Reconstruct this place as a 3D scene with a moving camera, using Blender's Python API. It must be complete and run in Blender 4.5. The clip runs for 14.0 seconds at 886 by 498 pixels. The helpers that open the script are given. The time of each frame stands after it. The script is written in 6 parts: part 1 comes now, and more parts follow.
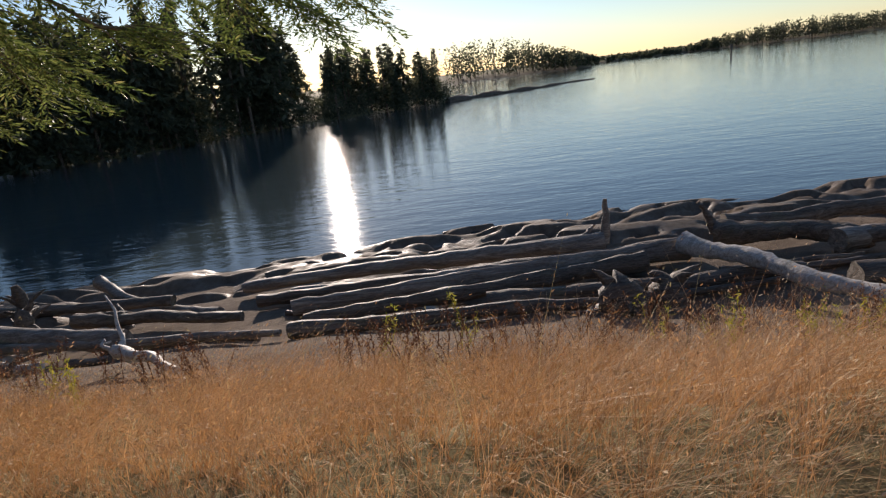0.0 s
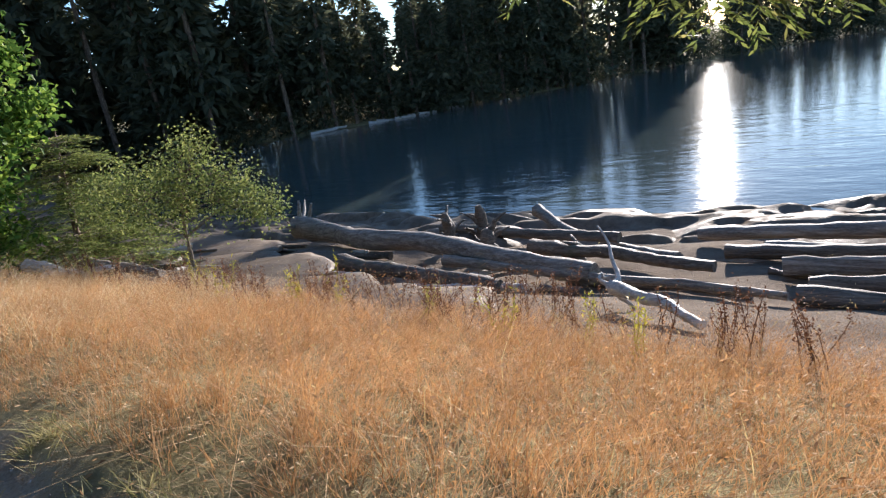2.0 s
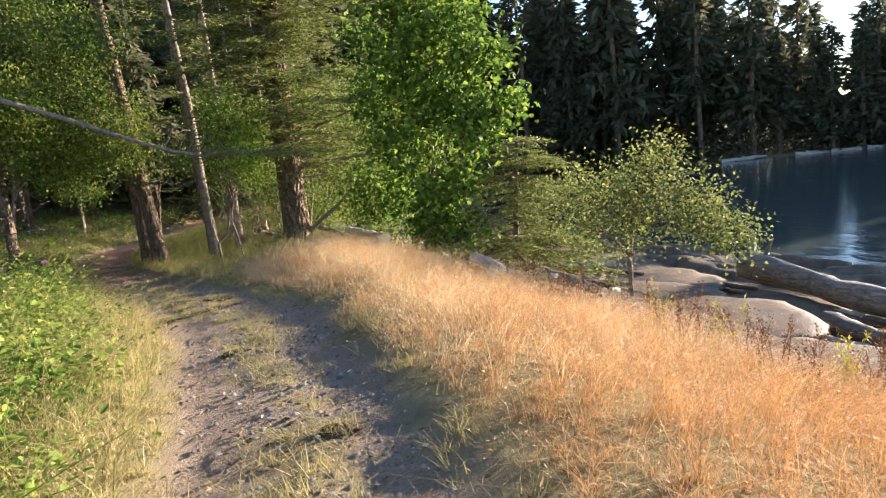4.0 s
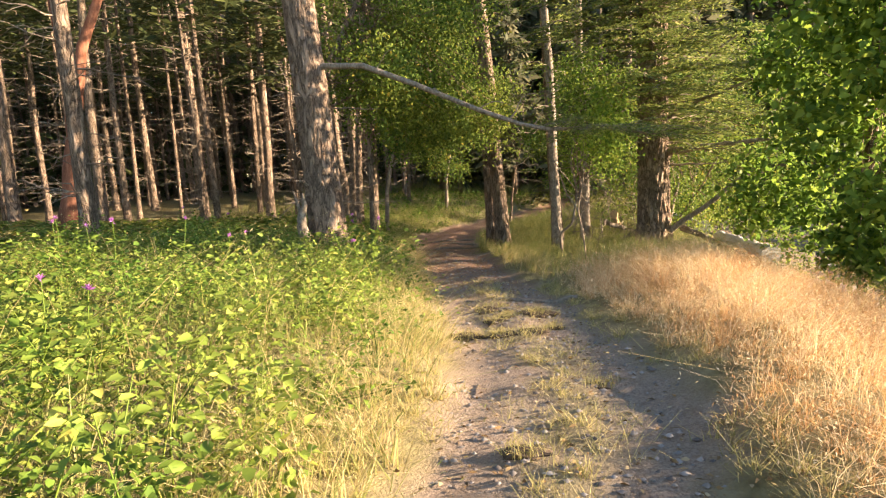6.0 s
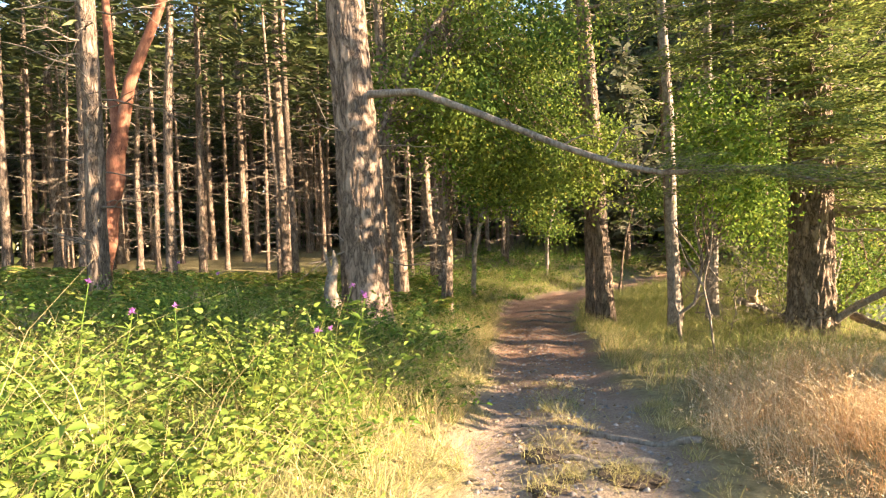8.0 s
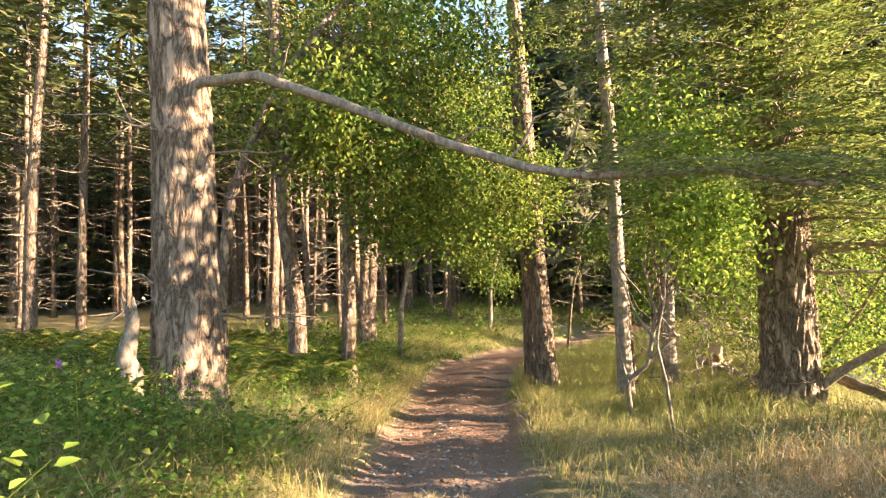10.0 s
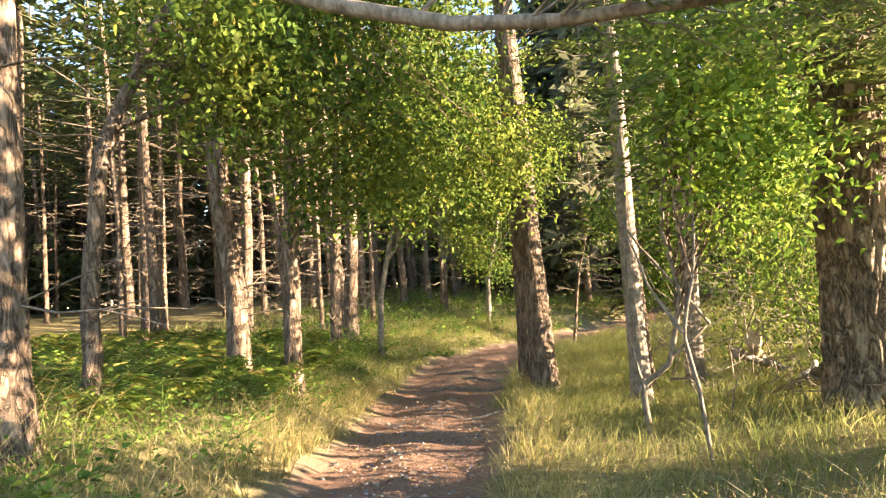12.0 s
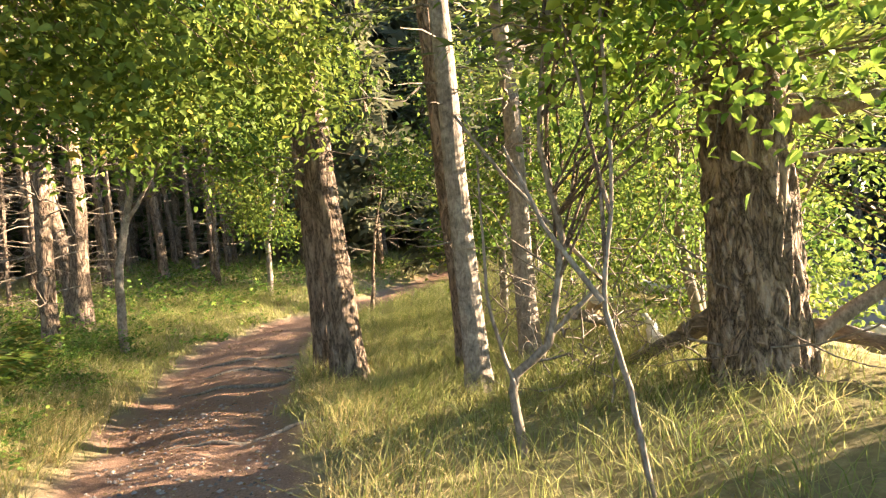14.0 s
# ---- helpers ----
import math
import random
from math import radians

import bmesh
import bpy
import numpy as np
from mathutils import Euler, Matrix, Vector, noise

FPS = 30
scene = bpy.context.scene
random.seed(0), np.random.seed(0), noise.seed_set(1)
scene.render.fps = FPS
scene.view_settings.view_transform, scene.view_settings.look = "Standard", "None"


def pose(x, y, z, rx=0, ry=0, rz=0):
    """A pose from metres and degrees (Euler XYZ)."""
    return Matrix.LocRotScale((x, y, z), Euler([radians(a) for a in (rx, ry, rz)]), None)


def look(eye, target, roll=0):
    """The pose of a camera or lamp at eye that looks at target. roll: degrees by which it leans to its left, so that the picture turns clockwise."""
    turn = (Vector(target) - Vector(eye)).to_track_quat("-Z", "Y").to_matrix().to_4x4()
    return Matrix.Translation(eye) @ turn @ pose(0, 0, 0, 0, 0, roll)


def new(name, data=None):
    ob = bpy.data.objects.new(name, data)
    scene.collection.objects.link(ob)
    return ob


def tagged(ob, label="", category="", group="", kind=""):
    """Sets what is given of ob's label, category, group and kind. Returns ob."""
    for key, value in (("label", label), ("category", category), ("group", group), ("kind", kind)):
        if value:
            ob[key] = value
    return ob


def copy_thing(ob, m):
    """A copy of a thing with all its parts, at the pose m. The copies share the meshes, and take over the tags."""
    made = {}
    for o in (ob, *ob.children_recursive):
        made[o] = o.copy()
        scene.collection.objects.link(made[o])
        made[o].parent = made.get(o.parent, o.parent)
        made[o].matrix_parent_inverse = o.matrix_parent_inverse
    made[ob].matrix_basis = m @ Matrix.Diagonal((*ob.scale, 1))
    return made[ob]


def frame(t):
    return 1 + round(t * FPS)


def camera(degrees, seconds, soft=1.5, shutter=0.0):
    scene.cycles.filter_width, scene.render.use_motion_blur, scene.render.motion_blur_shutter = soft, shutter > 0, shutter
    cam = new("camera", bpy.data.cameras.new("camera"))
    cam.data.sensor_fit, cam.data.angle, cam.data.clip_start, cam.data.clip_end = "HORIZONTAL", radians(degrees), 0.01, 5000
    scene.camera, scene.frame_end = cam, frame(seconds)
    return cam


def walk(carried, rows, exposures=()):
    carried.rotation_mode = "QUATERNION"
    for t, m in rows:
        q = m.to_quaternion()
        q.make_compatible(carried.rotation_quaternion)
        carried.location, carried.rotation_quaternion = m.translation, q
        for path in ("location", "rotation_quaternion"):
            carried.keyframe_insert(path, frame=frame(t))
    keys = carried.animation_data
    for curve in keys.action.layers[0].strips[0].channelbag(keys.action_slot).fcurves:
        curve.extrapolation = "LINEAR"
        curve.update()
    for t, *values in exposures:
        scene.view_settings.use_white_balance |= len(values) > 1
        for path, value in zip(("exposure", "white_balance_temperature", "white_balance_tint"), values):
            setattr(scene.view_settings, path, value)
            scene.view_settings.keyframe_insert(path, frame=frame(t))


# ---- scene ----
cam = camera(72.0, 14.0, soft=1.25)
PATH = [
    (0, (-0.058, 0.273, 1.814), (-0.083, 2.774, 1.104), -6.9),
    (0.5, (-0.585, 0.456, 1.774), (-0.875, 2.947, 1.091), -8.5),
    (1, (-1.157, 0.686, 1.739), (-1.868, 3.089, 1.048), -9.6),
    (1.5, (-1.762, 0.867, 1.710), (-2.883, 3.097, 0.979), -9.9),
    (2, (-2.373, 0.992, 1.676), (-3.804, 3.037, 0.949), -9.6),
    (2.5, (-3.054, 1.082, 1.641), (-4.753, 2.937, 0.982), -9.5),
    (3, (-3.749, 1.152, 1.600), (-5.663, 2.825, 1.056), -8.7),
    (3.5, (-4.359, 1.139, 1.557), (-6.525, 2.500, 1.099), -7.9),
    (4, (-4.987, 1.106, 1.505), (-7.383, 2.031, 1.095), -6.8),
    (4.2, (-5.249, 1.119, 1.494), (-7.715, 1.841, 1.095), -6.6),
    (6.3, (-8.171, 1.442, 1.383), (-10.683, 0.831, 1.114), -3.2),
    (6.5, (-8.463, 1.455, 1.382), (-10.962, 0.770, 1.160), -3.0),
    (7, (-9.177, 1.446, 1.371), (-11.631, 0.598, 1.235), -2.6),
    (7.5, (-9.867, 1.485, 1.343), (-12.293, 0.555, 1.252), -2.2),
    (8, (-10.587, 1.472, 1.318), (-13.010, 0.529, 1.266), -1.7),
    (8.5, (-11.278, 1.486, 1.305), (-13.710, 0.567, 1.336), -0.9),
    (9, (-11.969, 1.521, 1.268), (-14.425, 0.676, 1.378), -0.4),
    (9.2, (-12.247, 1.529, 1.247), (-14.716, 0.725, 1.368), -0.8),
    (11.3, (-14.752, 1.721, 0.954), (-17.216, 0.926, 1.183), -2.9),
    (11.5, (-14.988, 1.672, 0.945), (-17.451, 0.865, 1.151), -3.5),
    (12, (-15.617, 1.564, 0.937), (-18.078, 0.740, 1.096), -3.4),
    (12.5, (-16.272, 1.423, 0.941), (-18.751, 0.651, 1.074), -3.4),
    (13, (-16.904, 1.252, 0.926), (-19.438, 0.677, 1.017), -4.0),
    (13.5, (-17.533, 1.152, 0.893), (-20.119, 0.888, 0.909), -4.6),
    (14, (-18.106, 0.907, 0.854), (-20.705, 0.974, 0.790), -5.8),
]
EXPOSURES = [(0.0, 0.35, 5900, 18), (0.8, 0.35, 5900, 18), (1.4, 1.0, 5600, 16), (2.5, 1.5, 5400, 14), (4.0, 2.1, 6100, 17), (6.5, 2.65, 7300, 18), (9.0, 3.2, 7300, 18), (11.5, 3.3, 7400, 18), (12.5, 3.45, 7000, 14), (14.0, 3.4, 7000, 15)]
walk(cam, [(t, look(eye, target, roll)) for t, eye, target, roll in PATH], EXPOSURES)

# ---- world, sun ----
SUN_AZ, SUN_EL = 9.5, 12.6          # degrees left of +y, degrees above the horizon
world = bpy.data.worlds.new("sky")
scene.world = world
world.use_nodes = True
wn = world.node_tree
sky = wn.nodes.new("ShaderNodeTexSky")
sky.sky_type, sky.sun_disc = "NISHITA", False
sky.sun_elevation, sky.sun_rotation = radians(SUN_EL), radians(-SUN_AZ)
sky.dust_density, sky.air_density, sky.ozone_density = 0.1, 1.0, 2.0
wn.nodes["Background"].inputs["Strength"].default_value = 0.088
wn.links.new(sky.outputs["Color"], wn.nodes["Background"].inputs["Color"])
sun_way = Vector((-math.sin(radians(SUN_AZ)) * math.cos(radians(SUN_EL)), math.cos(radians(SUN_AZ)) * math.cos(radians(SUN_EL)), math.sin(radians(SUN_EL))))
sun = new("sun", bpy.data.lights.new("sun", "SUN"))
sun.data.energy, sun.data.angle, sun.data.color = 5.0, radians(0.53), (1.0, 0.83, 0.62)
sun.matrix_world = look(sun_way * 50, (0, 0, 0))


# ---- materials ----
class Mat:
    """A node material with a Principled shader and short ways to add nodes."""

    def __init__(self, name, rough=0.8, spec=0.3):
        self.m = bpy.data.materials.new(name)
        self.m.use_nodes = True
        self.t = self.m.node_tree
        self.b = self.t.nodes["Principled BSDF"]
        self.b.inputs["Roughness"].default_value = rough
        self.b.inputs["Specular IOR Level"].default_value = spec
        self.out = self.t.nodes["Material Output"]

    def node(self, kind, **values):
        n = self.t.nodes.new(kind)
        for k, v in values.items():
            n.inputs[k].default_value = v
        return n

    def link(self, a, b):
        self.t.links.new(a, b)

    def coords(self, scale=(1, 1, 1)):
        c = self.node("ShaderNodeTexCoord")
        mp = self.node("ShaderNodeMapping", Scale=scale)
        self.link(c.outputs["Object"], mp.inputs["Vector"])
        return mp.outputs["Vector"]

    def noise(self, vec, scale, detail=4.0, rough=0.6, dist=0.0):
        n = self.node("ShaderNodeTexNoise", Scale=scale, Detail=detail, Roughness=rough, Distortion=dist)
        self.link(vec, n.inputs["Vector"])
        return n.outputs["Fac"]

    def ramp(self, fac, stops):
        r = self.node("ShaderNodeValToRGB")
        e = r.color_ramp.elements
        while len(e) < len(stops):
            e.new(0.5)
        for el, (p, c) in zip(e, stops):
            el.position, el.color = p, (*c, 1)
        self.link(fac, r.inputs["Fac"])
        return r.outputs["Color"]

    def mix(self, fac, a, b, mode="MIX"):
        n = self.t.nodes.new("ShaderNodeMix")
        n.data_type, n.blend_type = "RGBA", mode
        for s, v in ((n.inputs["Factor"], fac), (n.inputs["A"], a), (n.inputs["B"], b)):
            if isinstance(v, (int, float)):
                s.default_value = v
            elif isinstance(v, tuple):
                s.default_value = (*v, 1)
            else:
                self.link(v, s)
        # the colour sockets of a Mix node come after those of the other types
        for s, v in ((n.inputs[6], a), (n.inputs[7], b)):
            if isinstance(v, tuple):
                s.default_value = (*v, 1)
            elif not isinstance(v, (int, float)):
                self.link(v, s)
        return n.outputs[2]

    def bump(self, height, strength, distance):
        n = self.node("ShaderNodeBump", Strength=strength, Distance=distance)
        self.link(height, n.inputs["Height"])
        self.link(n.outputs["Normal"], self.b.inputs["Normal"])
        return n

    def colour(self, c):
        self.link(c, self.b.inputs["Base Color"])

    def island(self):
        return self.node("ShaderNodeNewGeometry").outputs["Random Per Island"]

    def translucent(self, colour, share):
        tr = self.node("ShaderNodeBsdfTranslucent")
        self.link(colour, tr.inputs["Color"])
        ms = self.node("ShaderNodeMixShader", Fac=share)
        self.link(self.b.outputs[0], ms.inputs[1])
        self.link(tr.outputs[0], ms.inputs[2])
        self.link(ms.outputs[0], self.out.inputs["Surface"])


def leaf_material(name, stops, share=0.45, rough=0.5, patch=0.35, glow=None):
    """Leaves, needles and blades: a colour for each island, uneven over a metre or so, that lets light through."""
    k = Mat(name, max(rough, 0.55), 0.12)
    c = k.ramp(k.island(), stops)
    n = k.noise(k.coords(), 0.9, 3)
    c = k.mix(patch, c, k.ramp(n, [(0.35, tuple(v * 0.45 for v in stops[0][1])), (0.65, stops[-1][1])]))
    k.colour(c)
    k.translucent(k.mix(1.0, c, glow, "MULTIPLY") if glow else c, share)
    return k.m


def bark_material(name, dark, mid, light, furrow=9.0, deep=0.035, stretch=0.16, lying=False, crack=False):
    k = Mat(name, 0.62 if lying else 0.9, 0.2 if lying else 0.15)
    v = k.coords((stretch, 1, 1) if lying else (1, 1, stretch))
    big = k.noise(v, furrow, 5, 0.65, 0.6)
    fine = k.noise(k.coords((0.25, 1, 1) if lying else (1, 1, 0.4)), 45, 4, 0.7)
    if crack:
        # plates of bark parted by dark cracks
        d = k.node("ShaderNodeMath")
        d.operation = "SUBTRACT"
        k.link(big, d.inputs[0])
        d.inputs[1].default_value = 0.5
        a = k.node("ShaderNodeMath")
        a.operation = "ABSOLUTE"
        k.link(d.outputs[0], a.inputs[0])
        r = k.ramp(a.outputs[0], [(0.0, (0, 0, 0)), (0.035, (0.45, 0.45, 0.45)), (0.10, (0.8, 0.8, 0.8)), (0.22, (1, 1, 1))])
        c = k.ramp(r, [(0.0, dark), (0.55, mid), (1.0, light)])
        big = r
    else:
        c = k.ramp(big, [(0.32, dark), (0.5, mid), (0.68, light)])
    c = k.mix(0.35, c, k.ramp(fine, [(0.35, dark), (0.7, light)]))
    moss = k.noise(k.coords(), 1.3, 4, 0.6)
    c = k.mix(k.ramp(moss, [(0.58, (0, 0, 0)), (0.75, (0.4, 0.4, 0.4))]), c, (0.16, 0.17, 0.10))
    k.colour(c)
    add = k.node("ShaderNodeMath")
    add.operation = "ADD"
    k.link(big, add.inputs[0])
    mul = k.node("ShaderNodeMath")
    mul.operation = "MULTIPLY"
    k.link(fine, mul.inputs[0])
    mul.inputs[1].default_value = 0.25
    k.link(mul.outputs[0], add.inputs[1])
    k.bump(add.outputs[0], 1.0, deep)
    return k.m


M_FIR = bark_material("fir_bark", (0.055, 0.038, 0.027), (0.20, 0.145, 0.105), (0.40, 0.295, 0.215), 8.0, 0.03, 0.3, crack=True)
M_FIR_OLD = bark_material("old_fir_bark", (0.065, 0.045, 0.033), (0.28, 0.20, 0.138), (0.50, 0.38, 0.27), 8.0, 0.05, 0.36, crack=True)
M_PALE = bark_material("pale_bark", (0.075, 0.06, 0.048), (0.24, 0.195, 0.155), (0.44, 0.375, 0.30), 10.0, 0.012, 0.9)
M_RED = bark_material("madrone_bark", (0.08, 0.03, 0.02), (0.22, 0.085, 0.05), (0.38, 0.18, 0.11), 5.0, 0.012, 0.3)
M_TWIG = bark_material("dead_twig_bark", (0.075, 0.058, 0.043), (0.20, 0.157, 0.118), (0.38, 0.32, 0.25), 20.0, 0.006, 0.5)
M_DRIFT = bark_material("driftwood_grey", (0.06, 0.047, 0.037), (0.22, 0.18, 0.145), (0.44, 0.39, 0.33), 16.0, 0.02, 0.06, True)
M_DRIFT_PALE = bark_material("driftwood_bleached", (0.22, 0.19, 0.16), (0.48, 0.44, 0.39), (0.72, 0.69, 0.64), 16.0, 0.012, 0.06, True)
M_DRIFT_DARK = bark_material("driftwood_dark", (0.035, 0.027, 0.02), (0.12, 0.092, 0.07), (0.28, 0.23, 0.18), 14.0, 0.03, 0.06, True)
M_CUT = bark_material("cut_wood", (0.30, 0.2, 0.11), (0.5, 0.36, 0.2), (0.62, 0.47, 0.3), 14.0, 0.004, 1.0)

M_GOLD = leaf_material("dry_grass", [(0.0, (0.26, 0.155, 0.07)), (0.4, (0.55, 0.375, 0.19)), (0.8, (0.72, 0.53, 0.30)), (1.0, (0.82, 0.68, 0.46))], 0.36, 0.65, 0.25, (0.90, 0.60, 0.36))
M_STRAW = leaf_material("straw_grass", [(0.0, (0.26, 0.20, 0.08)), (0.5, (0.52, 0.41, 0.18)), (1.0, (0.70, 0.58, 0.31))], 0.4, 0.6, 0.2)
M_GREENGRASS = leaf_material("green_grass", [(0.0, (0.10, 0.15, 0.03)), (0.5, (0.22, 0.27, 0.07)), (0.85, (0.42, 0.40, 0.14)), (1.0, (0.58, 0.48, 0.23))], 0.45, 0.5, 0.25)
M_BLOND = leaf_material("blond_grass", [(0.0, (0.50, 0.38, 0.20)), (0.5, (0.72, 0.58, 0.34)), (1.0, (0.86, 0.75, 0.52))], 0.35, 0.65, 0.1)
M_TURF = leaf_material("track_turf", [(0.0, (0.20, 0.19, 0.06)), (0.5, (0.44, 0.39, 0.15)), (1.0, (0.66, 0.56, 0.29))], 0.4, 0.6, 0.2)
M_BRAMBLE = leaf_material("bramble_leaf", [(0.0, (0.04, 0.095, 0.016)), (0.45, (0.115, 0.23, 0.036)), (0.85, (0.235, 0.37, 0.06)), (1.0, (0.45, 0.43, 0.10))], 0.42, 0.4, 0.3)
M_GREENLEAF = leaf_material("weed_leaf", [(0.0, (0.05, 0.12, 0.025)), (0.6, (0.14, 0.27, 0.05)), (1.0, (0.32, 0.40, 0.08))], 0.45, 0.4, 0.25)
M_FERN = leaf_material("fern_frond", [(0.0, (0.08, 0.16, 0.025)), (0.6, (0.20, 0.31, 0.05)), (0.93, (0.40, 0.42, 0.09)), (1.0, (0.46, 0.28, 0.10))], 0.45, 0.45, 0.2)
M_LEAF = leaf_material("broad_leaf", [(0.0, (0.035, 0.085, 0.018)), (0.5, (0.10, 0.19, 0.037)), (0.94, (0.24, 0.34, 0.06)), (1.0, (0.46, 0.35, 0.07))], 0.45, 0.4, 0.2)
# brighter copy of the maple leaf: sunlight on the saplings is put into its colour
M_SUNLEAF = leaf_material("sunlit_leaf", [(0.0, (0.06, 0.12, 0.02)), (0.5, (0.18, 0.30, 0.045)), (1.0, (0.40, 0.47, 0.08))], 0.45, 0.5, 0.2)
M_MAPLE = leaf_material("maple_leaf", [(0.0, (0.045, 0.10, 0.02)), (0.5, (0.13, 0.24, 0.04)), (1.0, (0.32, 0.42, 0.07))], 0.45, 0.4, 0.2)
M_SHRUB = leaf_material("shrub_leaf", [(0.0, (0.09, 0.12, 0.03)), (0.5, (0.20, 0.25, 0.07)), (1.0, (0.38, 0.39, 0.13))], 0.45, 0.4, 0.2)
M_NEEDLE = leaf_material("fir_needles", [(0.0, (0.055, 0.09, 0.025)), (0.5, (0.145, 0.205, 0.05)), (0.9, (0.27, 0.32, 0.08)), (1.0, (0.40, 0.36, 0.13))], 0.45, 0.5, 0.2)
# darker copy of the fir needles: the wood's deep shade is put into its colour
M_SHADED_NEEDLE = leaf_material("shaded_forest_needles", [(0.0, (0.035, 0.055, 0.022)), (0.5, (0.07, 0.10, 0.035)), (0.9, (0.13, 0.16, 0.05)), (1.0, (0.22, 0.19, 0.08))], 0.25, 0.5, 0.2)
# haze over the bay is put into these greyer, paler needle colours
M_HAZE_NEEDLE = leaf_material("hazed_far_needles", [(0.0, (0.075, 0.085, 0.05)), (0.6, (0.125, 0.135, 0.08)), (1.0, (0.20, 0.19, 0.11))], 0.45, 0.7, 0.2)
M_FLOWER = leaf_material("thistle_flower", [(0.0, (0.35, 0.10, 0.38)), (1.0, (0.55, 0.25, 0.55))], 0.4, 0.6, 0.0)
M_YELLOW = leaf_material("goldenrod", [(0.0, (0.30, 0.32, 0.05)), (1.0, (0.62, 0.52, 0.06))], 0.4, 0.6, 0.0)


def ground_material():
    """Bare earth, needle litter, dry turf and beach sand, mixed by the kind of ground that each corner of the sheet carries."""
    k = Mat("ground_soil", 0.95, 0.05)
    v = k.coords()
    zone = k.t.nodes.new("ShaderNodeVertexColor")
    zone.layer_name = "zone"
    sep = k.t.nodes.new("ShaderNodeSeparateColor")
    k.link(zone.outputs["Color"], sep.inputs["Color"])
    fine, mid, big = k.noise(v, 55, 5, 0.7), k.noise(v, 9, 5, 0.65), k.noise(v, 1.1, 4)
    turf = k.ramp(mid, [(0.3, (0.14, 0.12, 0.048)), (0.55, (0.29, 0.25, 0.11)), (0.75, (0.44, 0.38, 0.19))])
    dirt = k.ramp(fine, [(0.3, (0.16, 0.115, 0.09)), (0.5, (0.38, 0.29, 0.225)), (0.66, (0.50, 0.4, 0.31)), (0.8, (0.62, 0.53, 0.44))])
    dirt = k.mix(k.ramp(mid, [(0.45, (0, 0, 0)), (0.7, (0.7, 0.7, 0.7))]), dirt, (0.22, 0.155, 0.115))
    red = k.ramp(fine, [(0.3, (0.15, 0.075, 0.05)), (0.55, (0.34, 0.19, 0.13)), (0.8, (0.5, 0.33, 0.25))])
    sand = k.ramp(mid, [(0.3, (0.085, 0.06, 0.042)), (0.55, (0.175, 0.127, 0.09)), (0.8, (0.26, 0.20, 0.15))])
    sand = k.mix(0.4, sand, k.ramp(fine, [(0.35, (0.08, 0.06, 0.045)), (0.7, (0.32, 0.26, 0.21))]))
    c = k.mix(sep.outputs["Red"], turf, dirt)
    c = k.mix(sep.outputs["Green"], c, red)
    c = k.mix(sep.outputs["Blue"], c, sand)
    c = k.mix(0.3, c, k.ramp(big, [(0.3, (0.10, 0.08, 0.06)), (0.7, (0.36, 0.29, 0.21))]))
    k.colour(c)
    k.bump(fine, 0.9, 0.03)
    return k.m


def rock_material():
    k = Mat("sandstone", 0.9, 0.12)
    v = k.coords()
    mid, fine = k.noise(v, 3.5, 6, 0.65, 0.4), k.noise(v, 40, 4, 0.7)
    c = k.ramp(mid, [(0.3, (0.06, 0.043, 0.03)), (0.5, (0.14, 0.10, 0.07)), (0.7, (0.22, 0.17, 0.122))])
    c = k.mix(0.3, c, k.ramp(fine, [(0.3, (0.08, 0.07, 0.05)), (0.7, (0.28, 0.225, 0.17))]))
    k.colour(c)
    k.link(k.ramp(k.noise(v, 1.6, 4), [(0.4, (0.5, 0.5, 0.5)), (0.6, (0.9, 0.9, 0.9))]), k.b.inputs["Roughness"])
    k.bump(fine, 0.6, 0.02)
    return k.m


def water_material():
    k = Mat("bay_water", 0.05, 0.5)
    k.b.inputs["Base Color"].default_value = (0.055, 0.075, 0.075, 1)
    k.b.inputs["IOR"].default_value = 1.333
    v = k.coords((0.6, 1.3, 1))
    a, b = k.noise(v, 1.4, 4, 0.55), k.noise(k.coords((0.12, 0.5, 1)), 1.0, 3)
    add = k.node("ShaderNodeMath")
    add.operation = "ADD"
    k.link(a, add.inputs[0])
    k.link(b, add.inputs[1])
    k.bump(add.outputs[0], 0.30, 0.085)
    return k.m


M_GROUND, M_ROCK, M_WATER = ground_material(), rock_material(), water_material()


# ---- mesh helpers ----
def mesh(name, verts, faces, material, smooth=False):
    me = bpy.data.meshes.new(name)
    if isinstance(faces, np.ndarray):
        n, w = faces.shape
        me.vertices.add(len(verts))
        me.vertices.foreach_set("co", np.asarray(verts, np.float32).ravel())
        me.loops.add(n * w)
        me.loops.foreach_set("vertex_index", faces.astype(np.int32).ravel())
        me.polygons.add(n)
        me.polygons.foreach_set("loop_start", np.arange(0, n * w, w, dtype=np.int32))
        me.update(calc_edges=True)
    else:
        me.from_pydata([tuple(v) for v in verts], [], faces)
        me.update()
    me.materials.append(material)
    if smooth:
        me.polygons.foreach_set("use_smooth", np.ones(len(me.polygons), bool))
    return me


def thing(name, at=(0, 0, 0), label="", category="", group="", kind=""):
    ob = new(name)
    ob.location = at
    return tagged(ob, label, category, group, kind)


def part(name, data, parent, label=""):
    ob = new(name, data)
    ob.parent = parent
    # small wood too fine to pick apart singly
    return tagged(ob, label, kind="stuff" if name in ("brushwood", "dead_spray", "dead_wood") else "")


